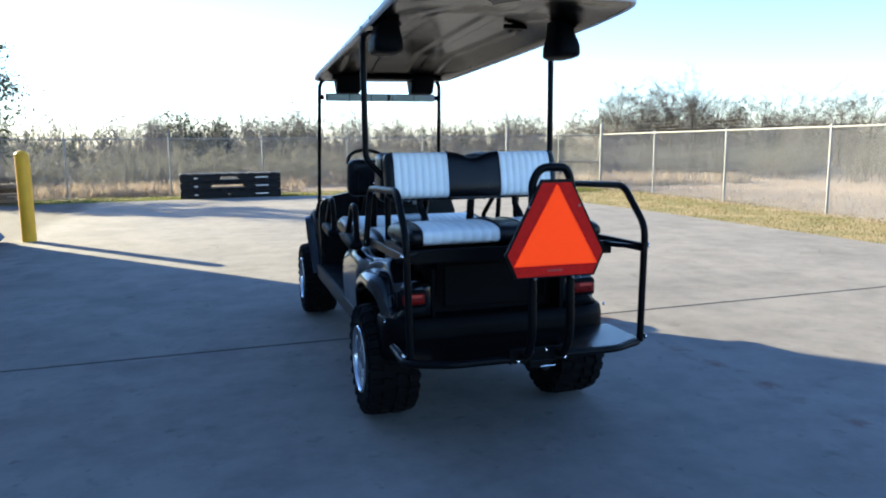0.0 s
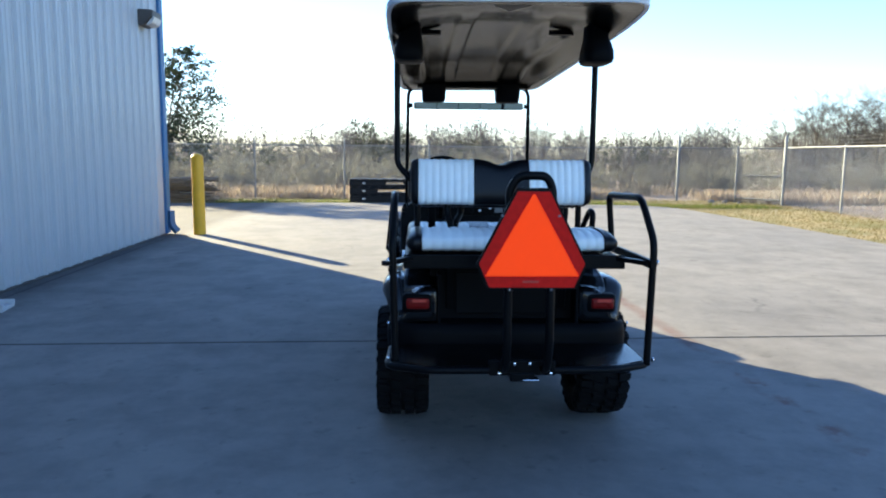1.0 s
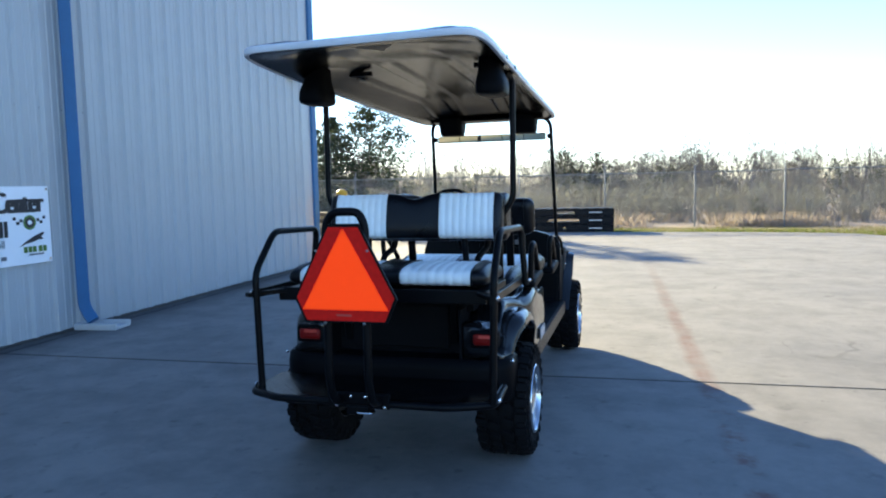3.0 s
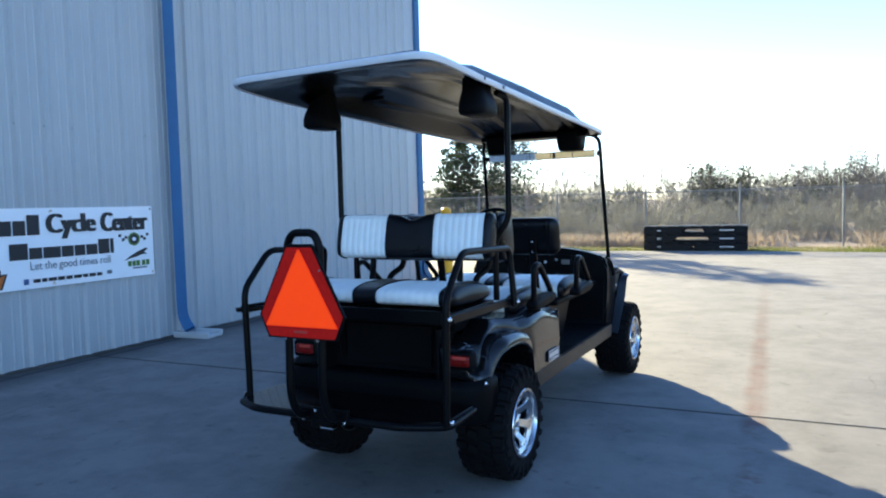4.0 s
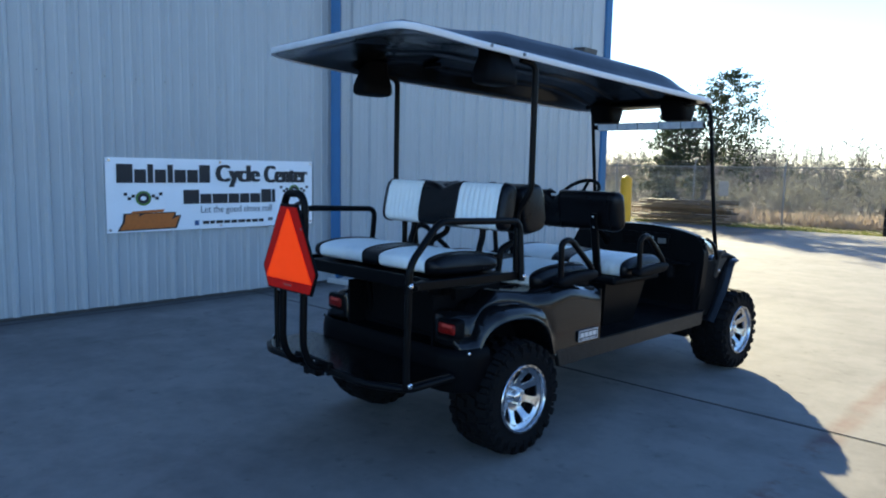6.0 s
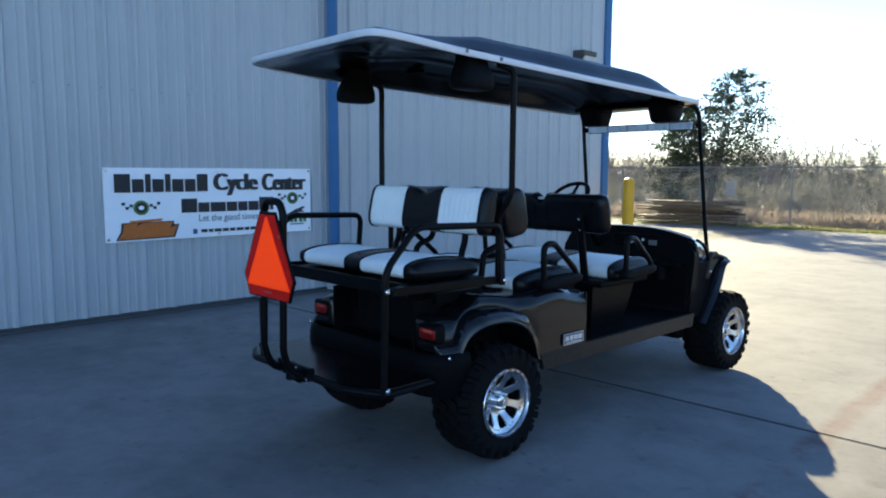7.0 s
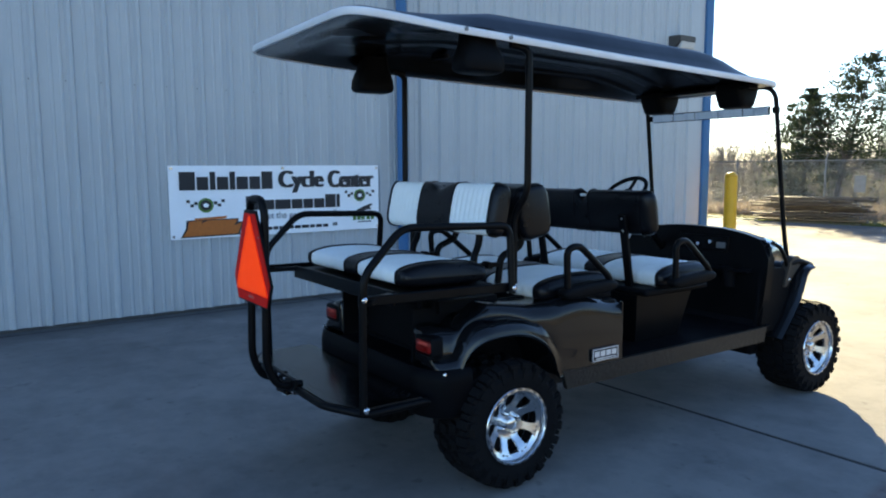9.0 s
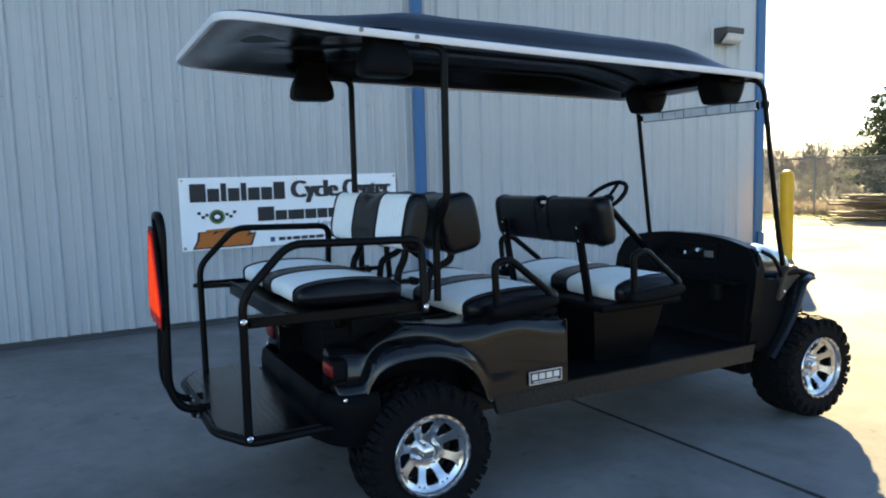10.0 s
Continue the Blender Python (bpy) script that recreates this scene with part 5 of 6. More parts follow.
# ---- chain-link fences ----
def fence(name, a, b, posts, height, label, wire_gap=0.075, arms=False, rails=(1.0,), tall=()):
    """Fence from a to b: posts at the given distances, top rail, woven wire, three barbed strands."""
    a, b = Vector((*a, 0)), Vector((*b, 0))
    along = (b - a).normalized()
    out = Vector((along.y, -along.x, 0)) * -1
    f = thing(name, (a.x, a.y, -0.08), label, "fence")
    length = (b - a).length
    for d in posts:
        h = height + (0.38 if d in tall else 0.06)
        r = 0.04 if d in tall else 0.028
        auto(part("post", lathe([(r, 0), (r, h), (r * 0.7, h + 0.02)], 12, "z", along * d), M_GALV, f))
        if arms:
            part("arm", bar(along * d + Vector((0, 0, h)), along * d + out * 0.16 + Vector((0, 0, h + 0.18)), 0.03, 0.012, 0), M_GALV, f)
    for k in rails:
        auto(part("rail", tube([Vector((0, 0, height * k)), along * length + Vector((0, 0, height * k))], 0.021, n=8), M_GALV, f))
    verts, faces = [], []

    def wire(p, q, r):
        d = (q - p).normalized()
        s = d.cross(out).normalized()
        base = len(verts)
        for c in (p, q):
            verts.extend((c + s * r, c - s * r * 0.5 + out * r * 0.87, c - s * r * 0.5 - out * r * 0.87))
        for i in range(3):
            faces.append((base + i, base + (i + 1) % 3, base + 3 + (i + 1) % 3, base + 3 + i))

    n = int((length + height) / wire_gap)
    for i in range(n):
        x = i * wire_gap
        for sgn in (1, -1):
            x0, z0 = (x - height, 0.03) if sgn > 0 else (x, 0.03)
            x1, z1 = (x, height) if sgn > 0 else (x - height, height)
            pts = []
            lo, hi = 0.0, 1.0
            for lim, low in ((0.0, True), (length, False)):
                tt = (lim - x0) / (x1 - x0)
                if (x1 > x0) == low:
                    lo = max(lo, tt)
                else:
                    hi = min(hi, tt)
            if hi > lo:
                pts = [along * (x0 + (x1 - x0) * t) + Vector((0, 0, z0 + (z1 - z0) * t)) for t in (lo, hi)]
            if pts:
                wire(pts[0] + out * 0.004 * sgn, pts[1] + out * 0.004 * sgn, 0.003)
    tagged(raw("woven_wire", verts, faces, M_WIRE, f), kind="stuff")
    verts, faces = [], []
    for k in (0.10, 0.19, 0.28) if arms or tall else ():
        for i in range(int(length / 2.4) + 1):
            p, q = along * min(length, i * 2.4) + Vector((0, 0, height + k)), along * min(length, (i + 1) * 2.4) + Vector((0, 0, height + k))
            shift = out * (k * 0.6 if arms else 0)
            if (q - p).length > 0.01:
                wire(p + shift, q + shift, 0.0022)
    if verts:
        tagged(raw("barbed_strand", verts, faces, M_GALV, f), kind="stuff")
    return f


def fence_y(x):
    return float(np.interp(x, (-22, -0.73, 10.7, 12.5, 13.35), (23.3, 24.55, 24.7, 23.5, 22.05)))


def fence_x(y):
    return float(np.interp(y, (-8, 0, 11.9, 14.9, 18.5, 22.0), (10.8, 11.5, 12.3, 12.6, 13.05, 13.35)))


fence("chain_link_fence", (-22, 23.3), (-0.76, 24.55), [1.2 + 2.86 * i for i in range(7)], 1.78, "galvanised chain-link fence with angled barbed-wire arms", arms=True)
fence("chain_link_fence", (-0.73, 24.55), (7.7, 24.7), [0.0, 2.86, 5.7, 8.4], 1.78, "galvanised chain-link fence behind the stacked pallets", arms=True)
fence("chain_link_fence", (7.73, 24.7), (12.4, 23.6), [2.95], 1.80, "galvanised chain-link fence with a tall post", tall=(2.95,))
fence("chain_link_gate", (12.43, 23.55), (13.3, 22.1), [0.0, 1.68], 1.80, "galvanised gate panel in the chain-link fence", rails=(1.0, 0.5, 0.08), tall=(1.68,))
fence("chain_link_fence", (13.33, 22.05), (11.3, 0.0), [3.45 + 3.5 * i for i in range(5)], 1.82, "galvanised chain-link fence beside the grass", tall=(3.45 + 3.5 * 4,))
fs = thing("fence_sign", (-5.5, fence_y(-5.5) - 0.06, 0.75), "small pale sign wired to the fence", "sign", turn=3)
part("plate", box(-0.16, 0.16, -0.006, 0.0, 0.0, 0.50, 0.002, 1), M_SIGN, fs)


# ---- stacked black pallets ----


def pallet(z, gap):
    """Moulded pallet: solid ends, a shallow opening of that span in the middle."""
    p = thing("plastic_pallet", (1.0, 22.80, z), "black moulded plastic pallet in a stack of three", "pallet", "stack of pallets", turn=1.9)
    L, D, H = 1.433, 0.45, 0.228
    part("deck", box(-L, L, -D, D, H - 0.075, H, 0.01, 1), M_PALLET, p)
    part("base", box(-L, L, -D, D, 0.0, 0.045, 0.008, 1), M_PALLET, p)
    for x0, x1 in ((-L, gap[0]), (gap[1], L)):
        for y in (-D, D - 0.07):
            part("runner", slab([(x0, 0.045), (x1, 0.045), (x1 + (0.05 if x0 == -L else 0), H - 0.075), (x0 - (0.05 if x0 > -L else 0), H - 0.075)], "y", y + 0.004, y + 0.066), M_PALLET, p)
    for x, w in ((-L + 0.44, 0.05), (L - 0.55, 0.19)):
        part("pale_slot", box(x - w, x + w, -D - 0.004, -D + 0.006, 0.095, 0.13), M_WHITEMARK, p)
    for k in range(9):
        part("deck_slat", box(-L + 0.05 + k * 0.315, -L + 0.22 + k * 0.315, -D, D, H, H + 0.012), M_PALLET, p)
    return p


for k, gap in enumerate(((-0.12, 0.02), (-0.60, 0.42), (-0.34, 0.28))):
    pallet(-0.06 + k * 0.241, gap)

# ---- pile of boards ----
rng = random.Random(11)
for layer in range(10):
    for j in range(4):
        if rng.random() < 0.16:
            continue
        Lh = rng.uniform(0.55, 1.5)
        x, y = -5.98 + rng.uniform(-1, 1) * (1.65 - Lh) * 0.8, 22.05 + j * 0.26 + rng.uniform(-0.12, 0.12)
        z = -0.09 + layer * 0.076 + rng.uniform(0, 0.012)
        wide = rng.uniform(0.07, 0.13)
        b = part("board", box(-Lh, Lh, -wide, wide, 0.0, rng.uniform(0.03, 0.066), 0.006, 1), M_WOOD)
        b.matrix_basis = pose(x, y, z, 0, rng.uniform(-0.5, 0.5), 6 + rng.uniform(-9, 9))
        tagged(b, "weathered grey-brown timber board in a pile", "board", "pile of boards")
for x, y, a, l in ((-8.7, 21.9, 8, 1.3), (-8.4, 22.25, -12, 1.0), (-8.1, 21.5, 20, 0.5)):
    b = part("pale_plank", box(-l, l, -0.07, 0.07, 0.0, 0.045, 0.005, 1), M_PALEBLOCK)
    b.matrix_basis = pose(x, y, earth_z(x, y) if y > 21.3 else yard_z(x, y), 0, 0, a)
    tagged(b, "pale plank lying on the ground", "plank", "loose planks")


# ---- plants ----
class Bag:
    """Collects many small shapes for one mesh."""

    def __init__(self):
        self.v, self.f, self.n = [], [], 0

    def add(self, verts, faces):
        self.v.append(np.asarray(verts, float))
        self.f.append(np.asarray(faces, int) + self.n)
        self.n += len(verts)

    def mesh(self, name, material, parent=None, label="", category="", kind=""):
        me = bpy.data.meshes.new(name)
        v = np.concatenate(self.v)
        size = self.f[0].shape[1]
        f = np.concatenate(self.f)
        me.vertices.add(len(v))
        me.vertices.foreach_set("co", v.ravel())
        me.loops.add(f.size)
        me.loops.foreach_set("vertex_index", f.ravel().astype(np.int32))
        me.polygons.add(len(f))
        me.polygons.foreach_set("loop_start", np.arange(0, f.size, size, dtype=np.int32))
        me.update(calc_edges=True)
        me.materials.append(material)
        ob = new(name, me)
        ob.parent = parent
        return tagged(ob, label, category, kind=kind)


# the wild land behind the fences
LAND = Matrix.Translation((0.35, 0, -0.05)) @ Matrix.Diagonal((1.10, 1.105, 1.1, 1))


rs = np.random.RandomState(7)


def twig_sticks(starts, ends, r0, r1):
    """Three-sided tapering sticks; returns verts and quads."""
    d = ends - starts
    d /= np.linalg.norm(d, axis=1, keepdims=True) + 1e-9
    ref = np.where(np.abs(d[:, 2:3]) > 0.9, [[1.0, 0, 0]], [[0, 0, 1.0]])
    s = np.cross(d, ref)
    s /= np.linalg.norm(s, axis=1, keepdims=True) + 1e-9
    o = np.cross(d, s)
    out = []
    for p, r in ((starts, r0), (ends, r1)):
        r = np.reshape(r, (-1, 1))
        out += [p + s * r, p - s * r * 0.5 + o * r * 0.87, p - s * r * 0.5 - o * r * 0.87]
    v = np.stack(out, 1).reshape(-1, 3)
    base = np.arange(len(starts))[:, None, None] * 6
    f = np.array([[0, 1, 4, 3], [1, 2, 5, 4], [2, 0, 3, 5]])[None] + base
    return v, f.reshape(-1, 4)


def leaf_quads(centres, size):
    n = len(centres)
    a = rs.normal(size=(n, 3))
    a /= np.linalg.norm(a, axis=1, keepdims=True)
    b = np.cross(a, rs.normal(size=(n, 3)))
    b /= np.linalg.norm(b, axis=1, keepdims=True)
    size = np.reshape(size, (-1, 1)) * np.ones((n, 1))
    c = np.cross(a, b)
    v = np.stack([centres - a * size, centres - b * size * 0.45 + c * size * 0.12, centres + a * size, centres + b * size * 0.45 + c * size * 0.12], 1).reshape(-1, 3)
    return v, (np.arange(n)[:, None] * 4 + np.arange(4)[None])


def shrub(height, spread, stems, twigs, leaves, leaf):
    """Sticks and leaves of one bush of about that height."""
    a = rs.uniform(0, 2 * np.pi, stems)
    base = np.c_[rs.normal(0, spread * 0.18, (stems, 2)), np.zeros(stems)]
    h = height * rs.uniform(0.6, 1.0, stems)
    lean = spread * rs.uniform(0.15, 0.6, stems)
    mid = base + np.c_[np.cos(a) * lean * 0.5, np.sin(a) * lean * 0.5, h * 0.5]
    tip = base + np.c_[np.cos(a) * lean * 1.1, np.sin(a) * lean * 1.1, h] + rs.normal(0, 0.06 * height, (stems, 3))
    S, E, R0, R1 = [base, mid], [mid, tip], [np.full(stems, 0.011 * height), np.full(stems, 0.007 * height)], [np.full(stems, 0.007 * height), np.full(stems, 0.003)]
    k = stems * twigs
    w = rs.randint(0, stems, k)
    t = rs.uniform(0.15, 1, (k, 1))
    start = np.where(t < 0.5, base[w] + (mid[w] - base[w]) * t * 2, mid[w] + (tip[w] - mid[w]) * (t * 2 - 1))
    d = rs.normal(size=(k, 3))
    d[:, 2] = np.abs(d[:, 2]) * 0.9 + 0.25
    d /= np.linalg.norm(d, axis=1, keepdims=True)
    end = start + d * height * rs.uniform(0.08, 0.30, (k, 1))
    S.append(start), E.append(end), R0.append(np.full(k, 0.0035 * height)), R1.append(np.full(k, 0.0015 * height))
    stick = twig_sticks(np.concatenate(S), np.concatenate(E), np.concatenate(R0), np.concatenate(R1))
    lv = None
    if leaves:
        q = rs.randint(0, k, leaves)
        c = start[q] + (end[q] - start[q]) * rs.uniform(0.3, 1.1, (leaves, 1)) + rs.normal(0, 0.03 * height, (leaves, 3))
        c[:, 2] = np.maximum(c[:, 2], 0.03)
        lv = leaf_quads(c, rs.uniform(0.6, 1.3, leaves) * leaf)
    return stick, lv


def scatter(kinds, places, sticks, leaves):
    for x, y, s in places:
        st, lv = kinds[rs.randint(len(kinds))]
        t = rs.uniform(0, 2 * np.pi)
        m = np.array([[np.cos(t), -np.sin(t), 0], [np.sin(t), np.cos(t), 0], [0, 0, 1]]) * s * np.array([[1], [1], [rs.uniform(0.85, 1.15)]])
        sticks.add(st[0] @ m.T + (x, y, -0.05), st[1])
        if lv is not None:
            leaves.add(lv[0] @ m.T + (x, y, -0.05), lv[1])


near_kinds = [shrub(1.3, 1.3, 10, 5, 700, 0.0225) for _ in range(6)]
far_kinds = [shrub(2.1, 1.7, 10, 9, 360, 0.032) for _ in range(6)]
bare_kinds = [shrub(3.2, 1.3, 8, 17, 0, 0.05) for _ in range(5)]
dark_kinds = [shrub(1.6, 1.3, 12, 10, 900, 0.045) for _ in range(4)]


def places(n, region, size):
    out = []
    while len(out) < n:
        x, y = rs.uniform(region[0], region[1]), rs.uniform(region[2], region[3])
        out.append((x, y, size(x, y) * rs.uniform(0.75, 1.3)))
    return out


st, lv = Bag(), Bag()
scatter(near_kinds, places(400, (-24, 26, 24.0, 31), lambda x, y: 0.68 + (y - 24) * 0.045), st, lv)
scatter(near_kinds, places(170, (20, 30, -6, 26), lambda x, y: 0.8 + (x - 20) * 0.05), st, lv)
scatter(far_kinds, places(260, (-40, 45, 31, 44), lambda x, y: 0.60 + (y - 31) * 0.024), st, lv)
scatter(far_kinds, places(90, (29, 45, -8, 32), lambda x, y: 0.95 + (x - 29) * 0.035), st, lv)
thicket = tagged(new("scrub_thicket"), "grey-green winter scrub behind the fence", "scrub", kind="stuff")
thicket.matrix_basis = LAND
st.mesh("stems", M_TWIG, thicket, kind="stuff"), lv.mesh("leaves", M_SCRUB, thicket, kind="stuff")
st = Bag()
belt_kinds = [shrub(2.5, 2.0, 8, 7, 420, 0.048) for _ in range(4)]
belt = Bag()
scatter(belt_kinds, places(330, (-75, 85, 54, 78), lambda x, y: 1.36), st, belt)
scatter(bare_kinds, places(230, (-70, 80, 44, 75), lambda x, y: 0.86 + (y - 44) * 0.017), st, None)
scatter(bare_kinds, places(60, (45, 75, -15, 44), lambda x, y: 1.15 + (x - 45) * 0.016), st, None)
scatter(bare_kinds, places(70, (-24, 40, 27, 42), lambda x, y: 0.62), st, None)
woods = tagged(new("far_woods"), "distant leafless woods on the skyline", "woods", kind="stuff")
woods.matrix_basis = LAND
st.mesh("branches", M_TWIG, woods, kind="stuff"), belt.mesh("undergrowth", M_FARWOOD, woods, kind="stuff")
st, lv = Bag(), Bag()
scatter(dark_kinds, places(60, (-40, 50, 38, 52), lambda x, y: 1.15), st, lv)
scatter(dark_kinds, [(-0.5, 38, 1.75), (0.3, 38.2, 1.8), (0.7, 38.4, 1.6), (-6.1, 38, 1.35), (-7.2, 38, 1.3), (-9.9, 50, 1.5), (30.5, 38, 2.1), (-14, 36, 1.05), (6.2, 23.6, 0.55), (3.2, 36, 1.2), (13, 40, 1.4), (24, 38, 1.5), (27, 30, 1.3)], st, lv)
bushes = tagged(new("evergreen_bushes"), "dark evergreen bushes among the bare scrub", "bushes", kind="stuff")
bushes.matrix_basis = LAND
st.mesh("stems", M_TWIG, bushes, kind="stuff"), lv.mesh("leaves", M_DARKBUSH, bushes, kind="stuff")


def blades(n, pick, height, width, material, name, label, category):
    b = Bag()
    p = np.array([pick() for _ in range(n)])
    h = height * rs.uniform(0.5, 1.25, n)
    t = rs.uniform(0, 2 * np.pi, n)
    side = np.c_[np.cos(t), np.sin(t), np.zeros(n)] * width
    bend = np.c_[rs.normal(0, 0.28, (n, 2)) * h[:, None], h]
    foot = np.c_[p, [earth_z(x, y) - 0.005 for x, y in p]]
    v = np.stack([foot - side, foot + side, foot + bend * [0.45, 0.45, 0.6] + side * 0.7, foot + bend, ], 1).reshape(-1, 3)
    b.add(v, np.arange(n)[:, None] * 4 + np.arange(4)[None])
    return b.mesh(name, material, None, label, category, "stuff")


def clumped(x, y):
    return noise.noise((x * 0.7, y * 0.7, 2)) * 0.5 + 0.5 > rs.rand() * 0.9


def dry_spot():
    while True:
        x = rs.uniform(-24, 20)
        y = fence_y(x) + 0.2 + abs(rs.normal(0, 2.4))
        if clumped(x * 0.6, y) and noise.noise((x * 0.35, y * 0.25, 9)) > rs.uniform(-0.5, 0.25):
            return x, y


def side_spot():
    while True:
        y = rs.uniform(0, 26)
        x = fence_x(y) + 0.1 + abs(rs.normal(0, 4.8))
        if clumped(x, y):
            return x, y


def green_spot():
    """Fresh grass along the far edge of the concrete."""
    while True:
        x = rs.uniform(-14, 12.5)
        near = float(np.interp(x, (-22, -10, -5.2, -1.6, 2.5, 6, 8, 9.5), (20, 21.1, 21.6, 22.0, 22.1, 21.75, 21.4, 20.4)))
        y = near + 0.15 + abs(rs.normal(0, 0.9))
        if y < fence_y(x) and noise.noise((x * 0.5, y * 0.5, 5)) > rs.uniform(-0.6, 0.3):
            return x, y


def turf_spot():
    """Between the concrete and the fences."""
    while True:
        if rs.rand() < 0.5:
            y = rs.uniform(0, 22.5)
            x = rs.uniform(9.1, 14)
            if float(np.interp(y, (0, 10.6, 12.3, 19.8), (9.3, 9.25, 9.22, 9.12))) + 0.1 < x < fence_x(y) + 0.4:
                return x, y
        else:
            x = rs.uniform(-16, 13)
            y = rs.uniform(20.3, 24.9)
            if float(np.interp(x, (-22, -10, -5.2, -1.6, 2.5, 6, 8, 9.5), (20, 21.1, 21.6, 22.0, 22.1, 21.75, 21.4, 20.4))) + 0.12 < y < fence_y(x) + 0.2:
                return x, y


blades(9000, side_spot, 0.10, 0.009, M_DRYGRASS, "low_dry_grass", "sparse low dry grass on bare earth", "grass")
blades(24000, dry_spot, 0.36, 0.010, M_DRYGRASS, "tall_dry_grass", "tall reddish dry grass along the fence", "grass")
blades(14000, green_spot, 0.075, 0.008, M_GREENGRASS, "green_grass", "fresh green grass along the edge of the concrete", "grass")
blades(30000, turf_spot, 0.05, 0.006, M_TURF, "mown_grass", "short yellow-green grass strip beside the concrete", "grass")


def tree(name, at, height, spread, clumps, leaf, label, seed, limbs=26, low=0.18, narrow=0.6, leaves_per=22, fine=0, vase=False, tight=1.0):
    """Tapered trunk, limbs in three orders and a crown of small leaf clumps with gaps."""
    global rs
    rs = np.random.RandomState(seed)
    t = thing(name, at, label, "tree")
    trunk_pts = [Vector((0.05 * math.sin(i * 1.7) * i / 6, 0.05 * math.cos(i * 1.3) * i / 6, height * (0.55 if vase else 0.92) * i / 8)) for i in range(9)]
    rings = []
    for i, p in enumerate(trunk_pts):
        r = 0.016 * height * (1 - i / 8.6) + 0.006 + (0.012 * height if i == 0 else 0)
        rings.append([(p.x + r * math.cos(a), p.y + r * math.sin(a), p.z) for a in [k * math.pi / 5 for k in range(10)]])
    auto(part("trunk", loft(rings), M_BARK, t, "grey-brown bark"), 60)
    S, E, R0, R1, tips = [], [], [], [], []
    for i in range(limbs):
        f = low + (1 - low) * (i + rs.rand() * 0.6) / limbs
        p = np.array(trunk_pts[min(8, int(f * 8))]) * 1.0
        p[2] = height * (0.55 if vase else 0.92) * f
        a = i * 2.4 + rs.normal(0, 0.4)
        reach = spread * (1 - f * narrow) * rs.uniform(0.6, 1.1) * (0.55 + 0.45 * math.sin(min(1, f * 2.2) * math.pi / 2))
        d = np.array([math.cos(a), math.sin(a), rs.uniform(0.9, 1.8) if vase else rs.uniform(0.25, 0.8)])
        q = p + d * reach * 0.55
        e = q + (d * [1, 1, 0.5] + rs.normal(0, 0.2, 3)) * reach * 0.5
        r = 0.006 * height * (1 - f * 0.7)
        S += [p, q]
        E += [q, e]
        R0 += [r, r * 0.6]
        R1 += [r * 0.6, r * 0.3]
        for k in range(7 + 2 * fine):
            s0 = p + (q - p) * rs.uniform(0.35, 1) if k < 3 else q + (e - q) * rs.rand()
            e0 = s0 + (rs.normal(0, 1, 3) * [1, 1, 0.7] + [0, 0, 0.35]) * reach * 0.22
            S.append(s0), E.append(e0), R0.append(r * 0.35), R1.append(r * 0.15)
            tips.append(e0)
            for _ in range(fine):
                s1 = s0 + (e0 - s0) * rs.uniform(0.3, 1)
                S.append(s1), E.append(s1 + (rs.normal(0, 1, 3) + [0, 0, 0.4]) * reach * 0.11), R0.append(r * 0.2), R1.append(r * 0.1)
        tips.append(e)
    v, f = twig_sticks(np.array(S), np.array(E), np.array(R0), np.array(R1))
    b = Bag()
    b.add(v, f)
    b.mesh("branchwork", M_BARK, t, kind="stuff")
    if clumps:
        tips = np.array(tips)
        c = tips[rs.randint(0, len(tips), clumps)] + rs.normal(0, 0.07 * spread * tight, (clumps, 3))
        pts = np.repeat(c, leaves_per, 0) + rs.normal(0, 0.055 * spread * tight, (clumps * leaves_per, 3))
        b = Bag()
        b.add(*leaf_quads(pts, leaf * rs.uniform(0.6, 1.3, len(pts))))
        b.mesh("crown", M_LEAF, t, "small dark green leaves with gaps")
    return t


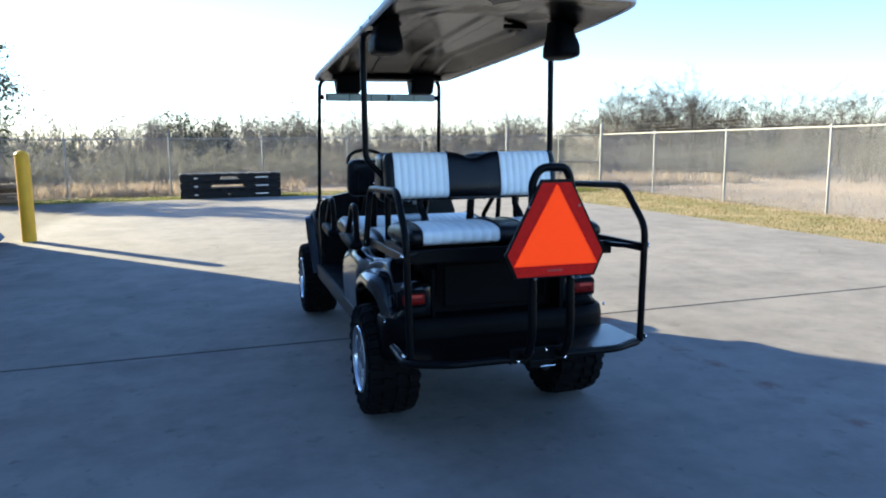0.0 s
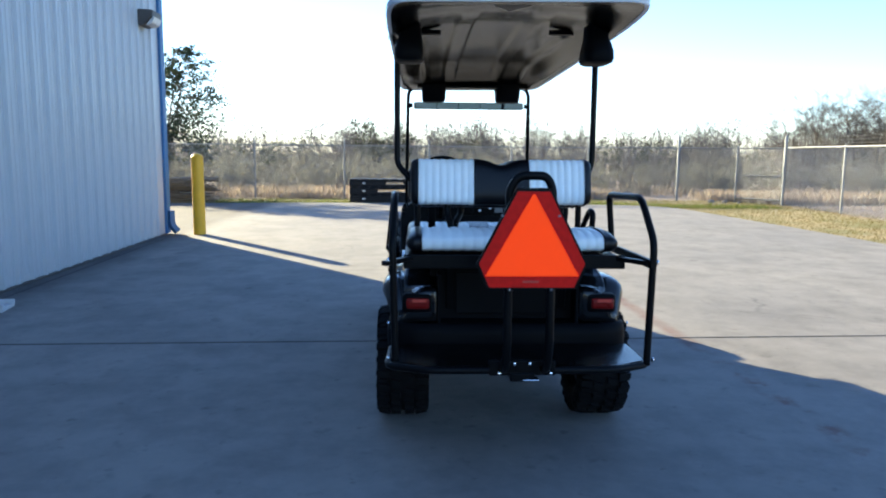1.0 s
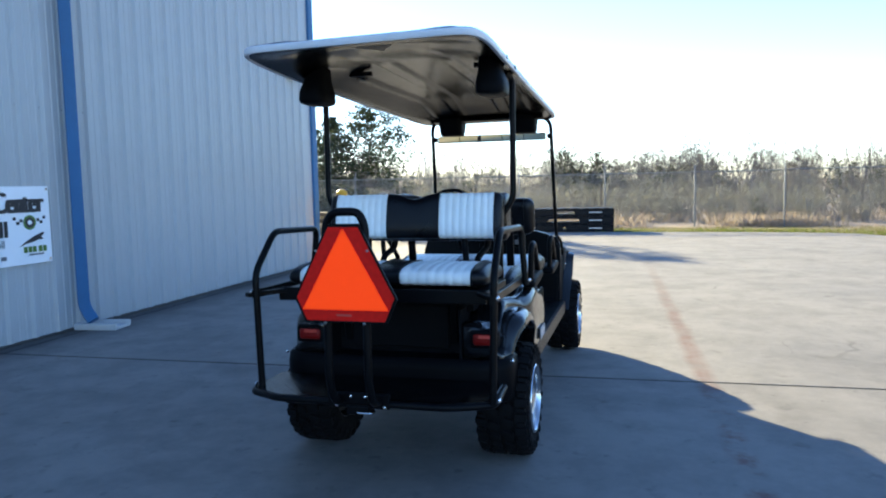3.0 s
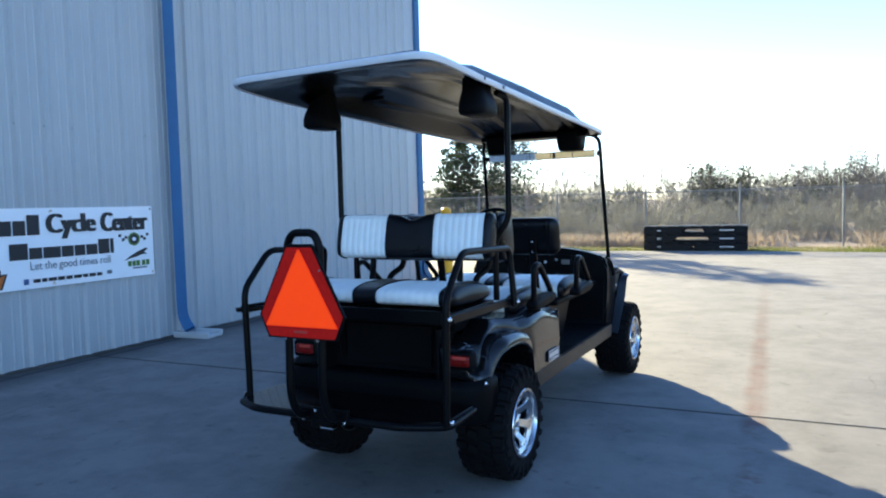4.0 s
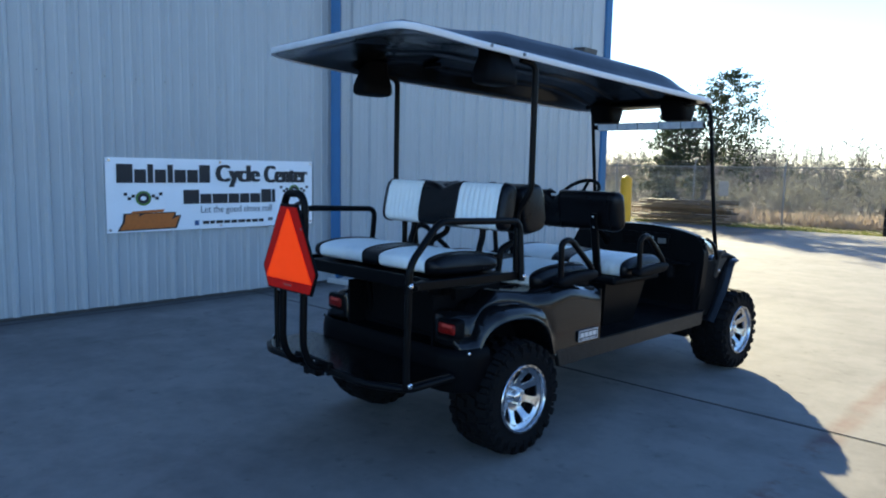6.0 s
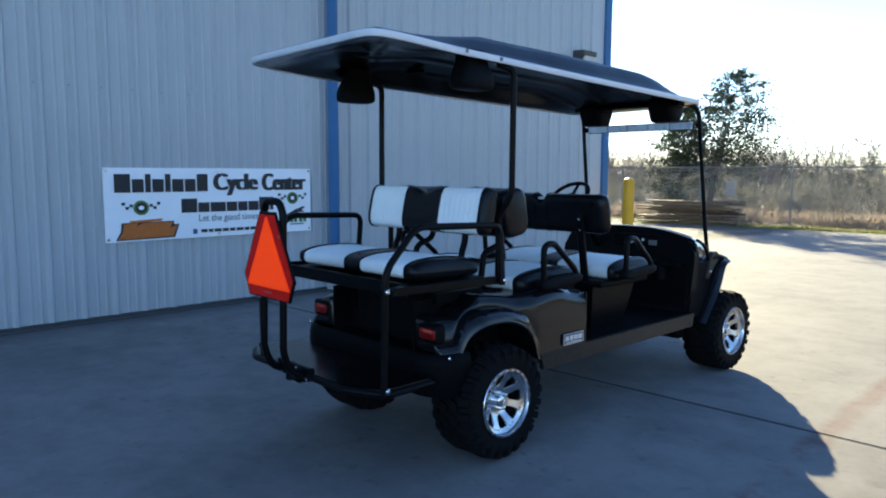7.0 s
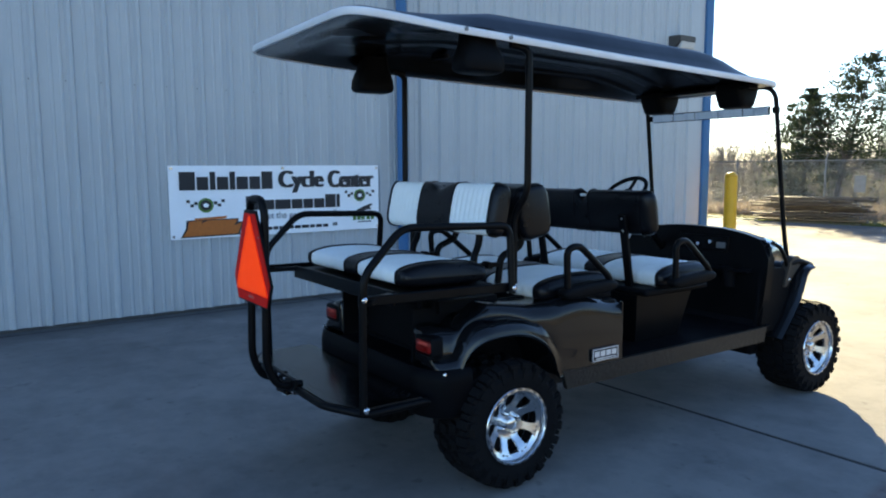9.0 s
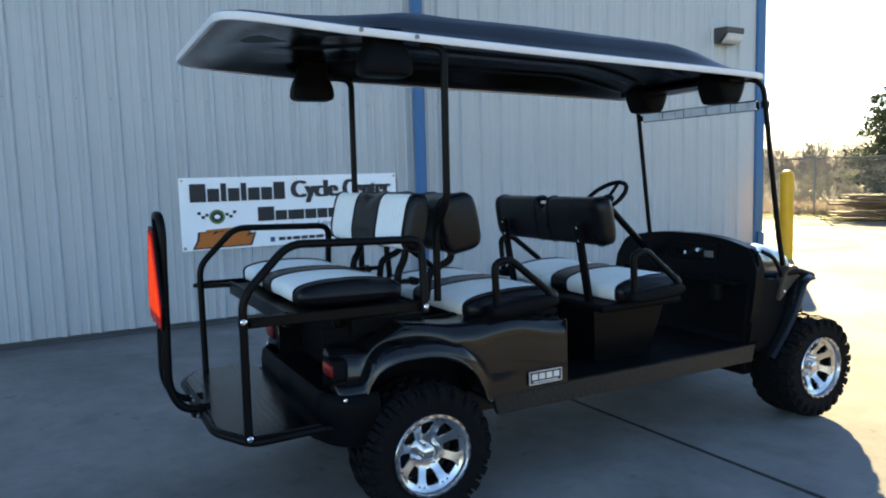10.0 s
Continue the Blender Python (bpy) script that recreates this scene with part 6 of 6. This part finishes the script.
def layered_tree(at, height, lean, sprays, label, seed, reach, low, leaf=0.042, per=70, stems=2):
    """Evergreen with slender stems and tiers of flat, drooping leaf sprays with sky between them."""
    global rs
    rs = np.random.RandomState(seed)
    t = thing("tree", at, label, "tree")
    S, E, R0, R1, leaves = [], [], [], [], []
    for k in range(stems):
        off = np.array([lean * (1 - 0.45 * k), 0.25 * k, height * (1 - 0.16 * k)])
        rings = []
        for i in range(10):
            f = i / 9
            p = np.array([off[0] * f ** 1.2 - 0.12 * k * math.sin(f * 3), off[1] * f, off[2] * f])
            r = 0.012 * height * (1 - f) ** 0.9 + 0.008 + (0.02 if i == 0 else 0)
            rings.append([(p[0] + r * math.cos(a), p[1] + r * math.sin(a), p[2]) for a in [q * math.pi / 4 for q in range(8)]])
        auto(part("trunk", loft(rings), M_BARK, t, "grey-brown bark"), 60)
        n = sprays if k == 0 else sprays // 2
        for i in range(n):
            f = low + (0.99 - low) * ((i + rs.rand()) / n)
            start = np.array([off[0] * f ** 1.2 - 0.12 * k * math.sin(f * 3), off[1] * f, off[2] * f])
            g = (f - low) / (1 - low)
            out = reach * (1 - g) ** 0.62 * (0.45 + 0.55 * min(1, g * 3 + 0.3)) * rs.uniform(0.45, 1.1) + 0.08
            a = i * 2.4 + rs.normal(0, 0.5)
            d = np.array([math.cos(a), math.sin(a), 0])
            rise = rs.uniform(0.15, 0.65)
            pts = [start + d * out * q + np.array([0, 0, out * (rise * q - 0.35 * q * q)]) for q in (0, 0.4, 0.75, 1.0)]
            r = 0.0042 * height * (1 - 0.7 * f) * (0.4 + out / reach)
            for q in range(3):
                S.append(pts[q]), E.append(pts[q + 1]), R0.append(r * (1 - 0.3 * q)), R1.append(r * (0.7 - 0.28 * q))
            side = np.cross(d, [0, 0, 1])
            for q in range(5):
                w = rs.uniform(0.35, 1.0)
                m = pts[0] + (pts[3] - pts[0]) * w + np.array([0, 0, 0.06 * out])
                e = m + side * rs.normal(0, 0.24) * out + d * 0.18 * out + np.array([0, 0, rs.normal(0.04, 0.09) * out])
                S.append(m), E.append(e), R0.append(r * 0.35), R1.append(r * 0.15)
                c = m + (e - m) * rs.uniform(0.2, 1.1, (per // 5, 1)) + rs.normal(0, 1, (per // 5, 3)) * [0.075, 0.075, 0.045] * (0.5 + out)
                leaves.append(c)
    b = Bag()
    b.add(*twig_sticks(np.array(S), np.array(E), np.array(R0), np.array(R1)))
    b.mesh("branchwork", M_BARK, t, kind="stuff")
    pts = np.concatenate(leaves)
    b = Bag()
    b.add(*leaf_quads(pts, leaf * rs.uniform(0.6, 1.35, len(pts))))
    b.mesh("crown", M_LEAF, t, "small dark green leaves in open sprays")
    return t


layered_tree((-7.25, 26.4, -0.1), 5.13, 1.0, 96, "open-crowned evergreen tree behind the fence", 5, 2.5, 0.27, 0.06, 62)
layered_tree((-8.6, 26.9, -0.1), 4.35, 0.1, 64, "dense dark evergreen tree behind the fence", 9, 1.65, 0.10, 0.062, 84, 2)
skyline = [(21.4, 36, 5.2), (22.3, 35.5, 5.4), (23.2, 37, 5.2), (24.2, 36, 6.3), (25.0, 36.5, 6.5), (25.9, 36, 6.1), (26.9, 37, 6.6), (27.7, 36, 6.7), (28.5, 37, 5.8), (29.6, 36, 5.2), (30.6, 36.5, 5.2), (31.8, 35, 5.3), (33.2, 35, 5.5), (34.7, 34, 5.7), (36.2, 33.5, 6.0), (38, 33, 6.2), (40, 31, 6.4), (43, 28, 6.6)]
for i, (x, y, h) in enumerate(skyline):
    tree("bare_tree", (x, y, -0.15), h, 1.7, 0, 0.05, "leafless grey winter tree on the skyline", 20 + i, limbs=30, low=0.22, narrow=0.1, fine=4, vase=True)

# ---- small things at the foot of the fence ----
rng = random.Random(4)
for x, y, r in ((11.6, 23.5, 0.10), (12.0, 23.35, 0.09), (12.35, 23.1, 0.07)):
    bm = bmesh.new()
    bmesh.ops.create_icosphere(bm, subdivisions=2, radius=r)
    for v in bm.verts:
        k = 1 + 0.35 * noise.noise(v.co * 6 + Vector((x, y, 0)))
        v.co = (v.co.x * k * 1.3, v.co.y * k, v.co.z * k * 0.7)
    rock = part("stone", bm, M_STONE)
    rock.matrix_basis = pose(x, y, earth_z(x, y) + r * 0.35, 0, 0, rng.uniform(0, 90))
    tagged(rock, "grey stone lying at the foot of the fence", "stone", "stones by the fence")
